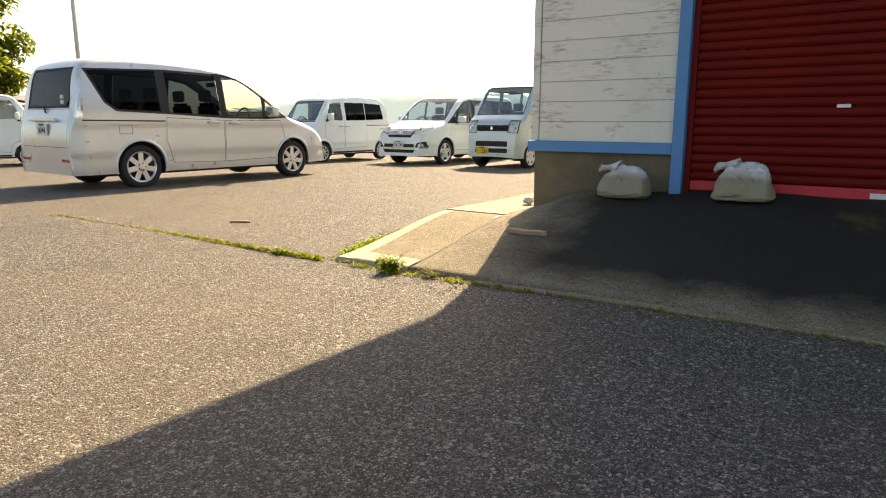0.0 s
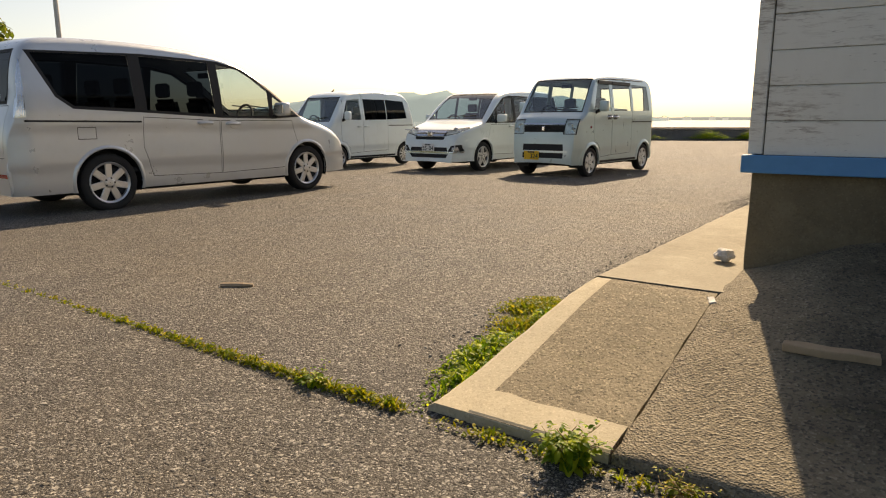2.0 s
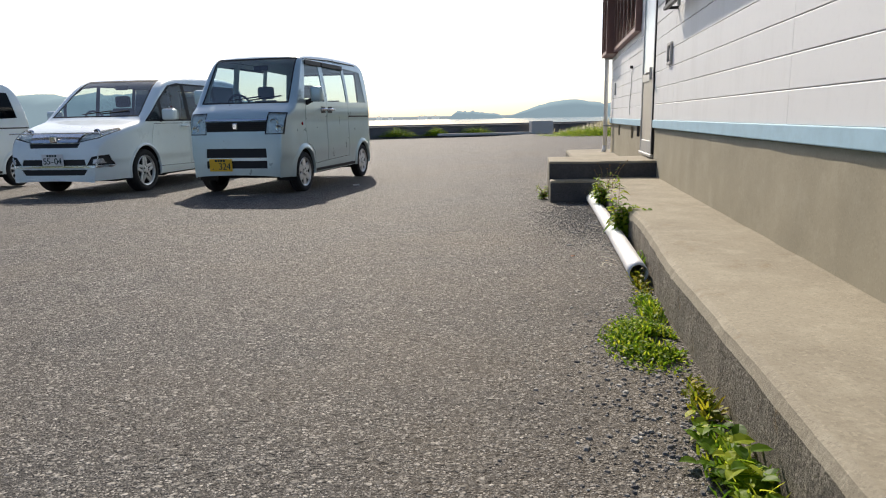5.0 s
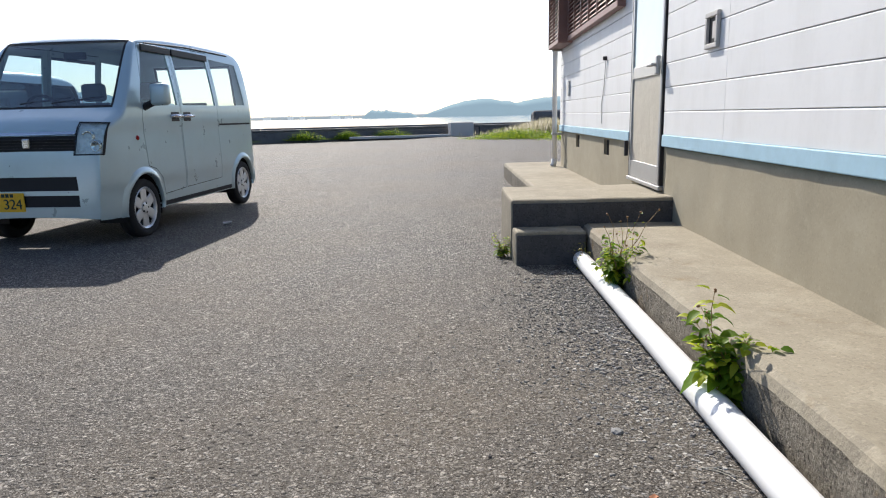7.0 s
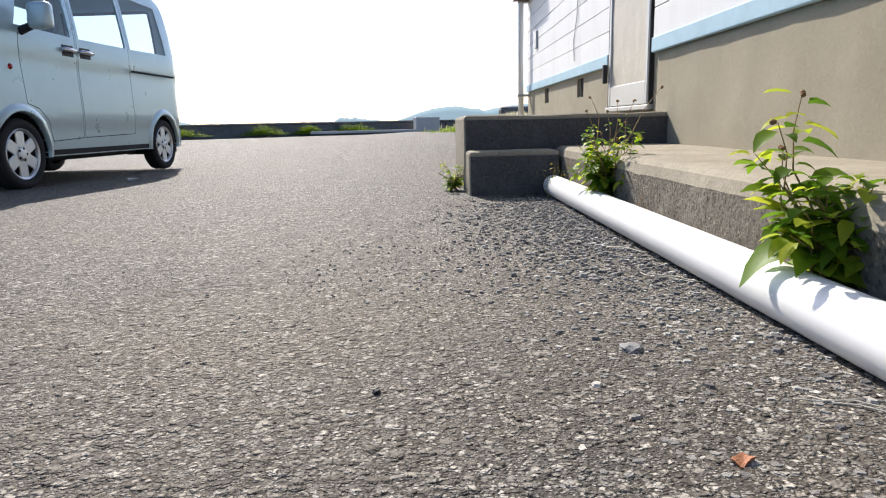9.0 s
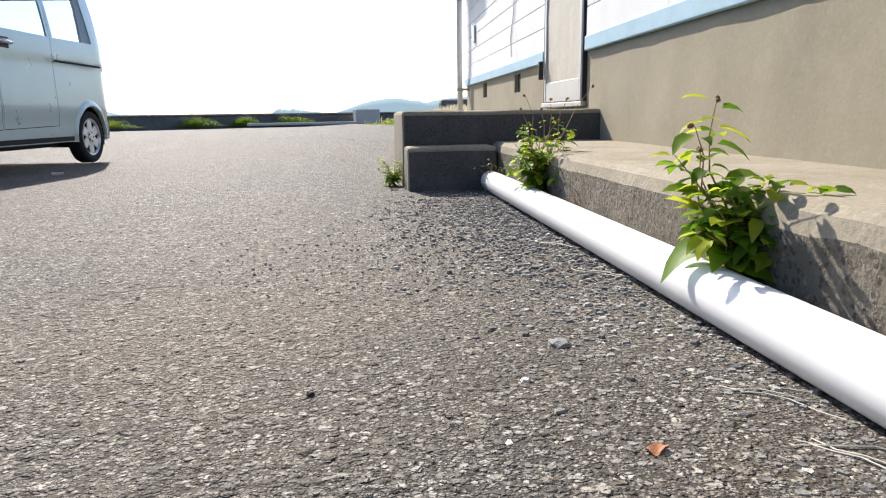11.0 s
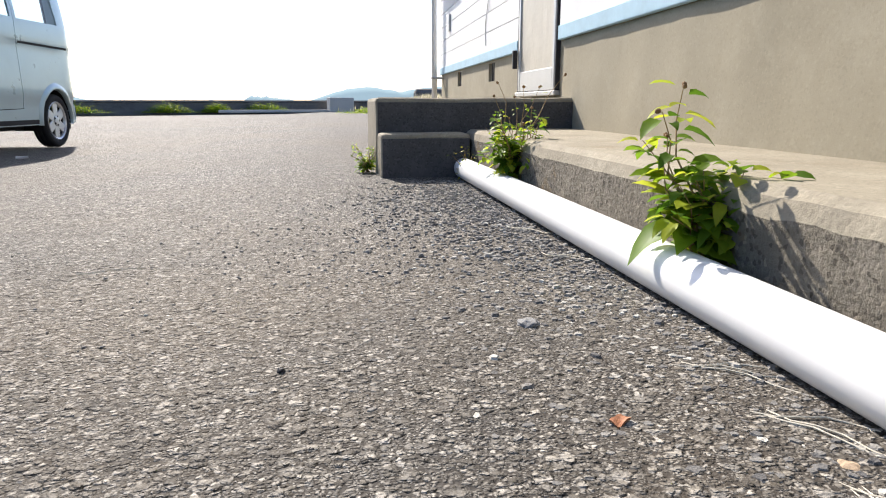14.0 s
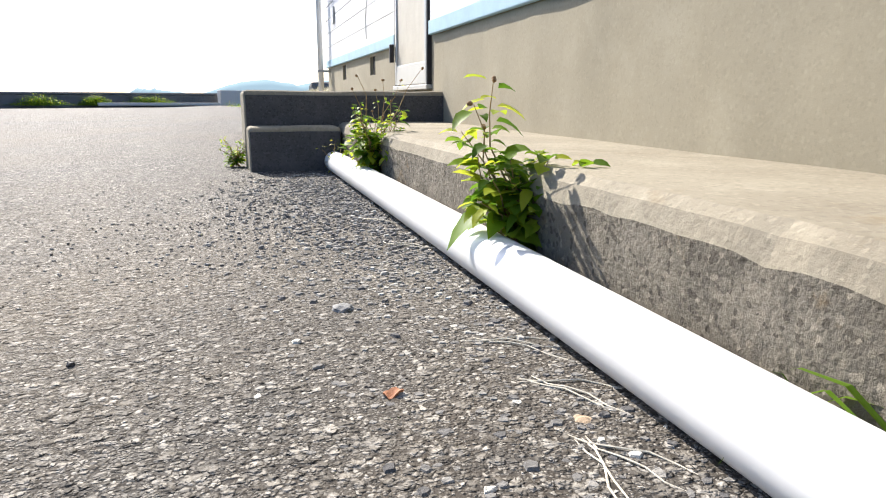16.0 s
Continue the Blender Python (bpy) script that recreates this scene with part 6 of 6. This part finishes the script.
weed("weed_plant", -2.99, 3.69, 0.0, 0.14, 0.11, 24, 18, 0.07, 31, "leafy green weed at the ramp's joint")
weed("weed_plant", -2.64, 3.69, 0.0, 0.08, 0.11, 12, 8, 0.045, 32, "small yellow-green weed at the ramp's foot", MOSS_LEAF)
weed("weed_plant", -4.15, 3.70, 0.0, 0.07, 0.09, 12, 8, 0.05, 33, "small green weed growing in the asphalt joint")


def blades(spots, seed, high, size, material, name, label):
    """A patch of many small leaves and blades, thick in the middle and thin at its rim."""
    rng = random.Random(seed)
    bm = bmesh.new()
    for x, y, sx, sy, count in spots:
        for _ in range(count):
            gx, gy = rng.gauss(0, 0.42), rng.gauss(0, 0.42)
            if gx * gx + gy * gy > 1.2:
                continue
            if noise.noise((x + gx * sx * 1.7, (y + gy * sy) * 1.7 * 3, seed)) < -0.42:
                continue
            p = Vector((x + gx * sx, y + gy * sy, 0.0))
            if 3.76 < p.y < 13 and p.x > (ledge_x(p.y) if p.y > 5.17 else -3.605 + 0.05 * (p.y - 3.76)) - 0.012:
                continue
            top = high * max(0.25, 1 - (gx * gx + gy * gy)) * rng.uniform(0.3, 1.15)
            a = rng.uniform(0, math.tau)
            if rng.random() < 0.45:
                d = Vector((math.cos(a) * 0.5, math.sin(a) * 0.5, 1))
                leaf_faces(bm, p, d, top * 1.25, 0.010, 0.2, rng)
            else:
                d = Vector((math.cos(a), math.sin(a), rng.uniform(0.0, 0.8)))
                s = size * rng.uniform(0.5, 1.2)
                leaf_faces(bm, p + Vector((0, 0, top * rng.random())), d, s, s * 0.55, 0.3, rng)
    thing(name, bm, material, label, "weeds", kind="stuff")


blades([(-3.72, 4.40, 0.15, 0.42, 1500), (-3.62, 4.05, 0.10, 0.30, 500), (-3.72, 5.0, 0.10, 0.22, 260)], 41, 0.085, 0.035, LEAF, "weed_patch", "thick green weeds along the ramp's edge")
blades([(-3.86, 5.20, 0.25, 0.32, 2600), (-3.78, 4.85, 0.20, 0.26, 900)], 42, 0.06, 0.026, MOSS_LEAF, "moss_patch", "yellow-green moss beside the ramp's edge")
blades([(-3.60, 6.75, 0.09, 0.55, 520), (-3.57, 6.30, 0.06, 0.30, 260)], 43, 0.12, 0.068, LEAF, "weed_patch", "broad-leaved green weeds along the ledge's foot")
blades([(-3.66, 7.98, 0.18, 0.36, 3600), (-3.56, 8.45, 0.08, 0.34, 700)], 44, 0.075, 0.024, LEAF, "weed_patch", "low green weed cushion by the ledge")
blades([(-3.575, 7.35, 0.06, 0.30, 220), (-3.53, 9.0, 0.05, 0.35, 260)], 45, 0.09, 0.035, MOSS_LEAF, "weed_patch", "yellowing weeds at the ledge's foot")
joint = [(-3.75 - k * 0.155, 3.70 + 0.02 * noise.noise((k, 1, 1)), 0.13, 0.045, int(300 * max(0.12, 1 - k / 30) * (0.6 + 0.8 * abs(noise.noise((k * 0.7, 4, 4)))))) for k in range(28)]
blades(joint, 46, 0.045, 0.024, MOSS_LEAF, "joint_moss", "yellow-green moss in the asphalt joint")
foot = [(-3.45 + k * 0.17, ramp_front(-3.45 + k * 0.17) - 0.075 + 0.02 * noise.noise((k, 2, 1)), 0.12, 0.05, int(130 * (0.25 + 1.1 * abs(noise.noise((k * 0.6, 7, 4)))))) for k in range(26)]
blades(foot, 47, 0.04, 0.022, MOSS_LEAF, "ramp_moss", "thin moss along the foot of the ramp")
blades([(-2.08, 5.25, 0.22, 0.12, 220)], 48, 0.02, 0.016, MOSS_LEAF, "dry_moss", "faded moss on the shaded ramp")
bpy.data.objects["dry_moss"].location.z = hump_z(-2.08, 5.25) - 0.01
blades([(-3.447, 11.2, 0.006, 0.5, 90), (-3.447, 12.3, 0.006, 0.3, 90)], 49, 0.05, 0.02, MOSS_LEAF, "gap_weeds", "small weeds between pipe and ledge")

# grass by the pipe's near end
gr = bmesh.new()
rg = random.Random(77)
for k in range(30):
    a, h2 = rg.uniform(0, math.tau), rg.uniform(0.20, 0.40)
    p = Vector((ledge_x(9.40) - 0.010 + rg.gauss(0, 0.004), 9.40 + rg.gauss(0, 0.06), 0.02))
    leaf_faces(gr, p, Vector((math.cos(a) * 0.35 - 0.05, math.sin(a) * 0.7, 1)), h2, 0.0075, rg.uniform(0.5, 0.95), rg)
thing("grass_tuft", gr, LEAF, "thin green grass tuft by the ledge", "grass", kind="stuff")

# far grasses and weeds on the seawall
blades([(-1.2, 38.5, 2.6, 1.6, 5200), (1.2, 36.5, 2.0, 2.0, 3200), (0.2, 40.0, 1.6, 0.8, 1600)], 51, 0.48, 0.10, LEAF, "far_grass", "bright grass at the car park's far edge")
bm = bmesh.new()
rg = random.Random(78)
for k in range(3600):
    x, y = rg.gauss(0.5, 1.2), rg.gauss(41.0, 0.8)
    h2 = rg.uniform(0.6, 1.45) * max(0.4, 1 - abs(x - 0.5) * 0.22)
    a = rg.uniform(0, math.tau)
    leaf_faces(bm, Vector((x, y, 0)), Vector((math.cos(a) * 0.25, math.sin(a) * 0.25, 1)), h2, 0.028, 0.3, rg)
thing("pampas_grass", bm, PALE_GRASS, "tall pale dry grasses at the car park's far edge", "grass", kind="stuff")
for k, (u, w_) in enumerate(((-19, 3.0), (-15.5, 1.2), (-13, 1.8), (-10.2, 0.7), (-7.5, 1.5), (-3.4, 1.0), (-1.2, 0.7), (1.0, 1.2), (-22, 1.4), (-25, 3.0), (-31, 2.4))):
    c, s_ = math.cos(radians(15)), math.sin(radians(15))
    blades([(-8.5 + c * u + s_ * 0.6, 43.4 + s_ * u - c * 0.6, w_ * 1.3, 0.35, 1500)], 60 + k, 0.5, 0.085, LEAF, "seawall_weeds", "green weeds growing against the seawall")
thing("breakwater", rough_up(box(0.5, 16, 47.5, 48.5, -0.02, 1.2, 0.2), 0.2, 0.9, 6), SEAWALL, "dark heap of breakwater blocks beyond the grass", "breakwater")

# ---- the tree, pole and shed at the car park's far side ----
def tree(x, y, high, spread, seed, label):
    rng = random.Random(seed)
    tr = base("tree", label, "tree", pose(x, y, 0), "trees at the car park's far side")
    bm = bmesh.new()
    tube([(0, 0, -0.1), (0.1, 0, high * 0.25), (0.0, 0.15, high * 0.5), (0.1, 0.1, high * 0.8)], [0.22, 0.17, 0.12, 0.04], 9, bm)
    ends = []
    for k in range(16):
        a, f = rng.uniform(0, math.tau), rng.uniform(0.28, 0.8)
        p0 = Vector((0.05, 0.05, high * f))
        d = Vector((math.cos(a), math.sin(a), rng.uniform(0.2, 0.8)))
        ln = spread * rng.uniform(0.5, 1.0) * (1.15 - f * 0.6)
        p1, p2 = p0 + d * ln * 0.5, p0 + d * ln + Vector((0, 0, 0.2))
        tube([p0, p1, p2], [0.06, 0.04, 0.015], 6, bm)
        ends += [p0.lerp(p1, 0.8), p1, p1.lerp(p2, 0.5), p2]
    part("trunk", bm, BARK, tr)
    lf = bmesh.new()
    for e in ends + [Vector((0, 0, high * 0.9))] * 2:
        r = spread * rng.uniform(0.2, 0.36)
        for _ in range(330):
            u = Vector((rng.gauss(0, 1), rng.gauss(0, 1), rng.gauss(0, 0.8)))
            u = u.normalized() * r * rng.random() ** 0.4
            d = Vector((rng.gauss(0, 1), rng.gauss(0, 1), rng.gauss(-0.2, 0.6)))
            leaf_faces(lf, e + u, d, rng.uniform(0.14, 0.30), 0.12, 0.3, rng)
    part("crown", lf, TREE_LEAF, tr)


tree(-27.6, 10.0, 5.6, 2.2, 5, "leafy yellow-green tree at the car park's edge")
tree(-31.5, 10.2, 6.4, 2.6, 9, "leafy yellow-green tree behind the parked cars")
pole = base("utility_pole", "thin grey utility pole behind the parked cars", "pole", pose(-24.8, 13.0, 0))
part("shaft", tube([(0, 0, -0.1), (0, 0, 4), (0, 0, 8.5)], [0.09, 0.075, 0.06], 12), STONE, pole, smooth=True)
part("cross_arm", box(-0.6, 0.6, -0.04, 0.04, 8.0, 8.1, 0.01), DARK_METAL, pole)
shed = base("shed", "low dark-roofed shed behind the far cars", "shed", pose(-33, 14, 0, 0, 0, 25))
part("shed_wall", box(-3, 3, -2, 2, -0.1, 1.7), SIDING_OLD, shed)
part("shed_roof", prism([(-3.4, 1.7), (0, 2.1), (3.4, 1.7), (3.4, 1.8), (0, 2.2), (-3.4, 1.8)], -2.4, 2.4, "xz"), ROOF, shed)
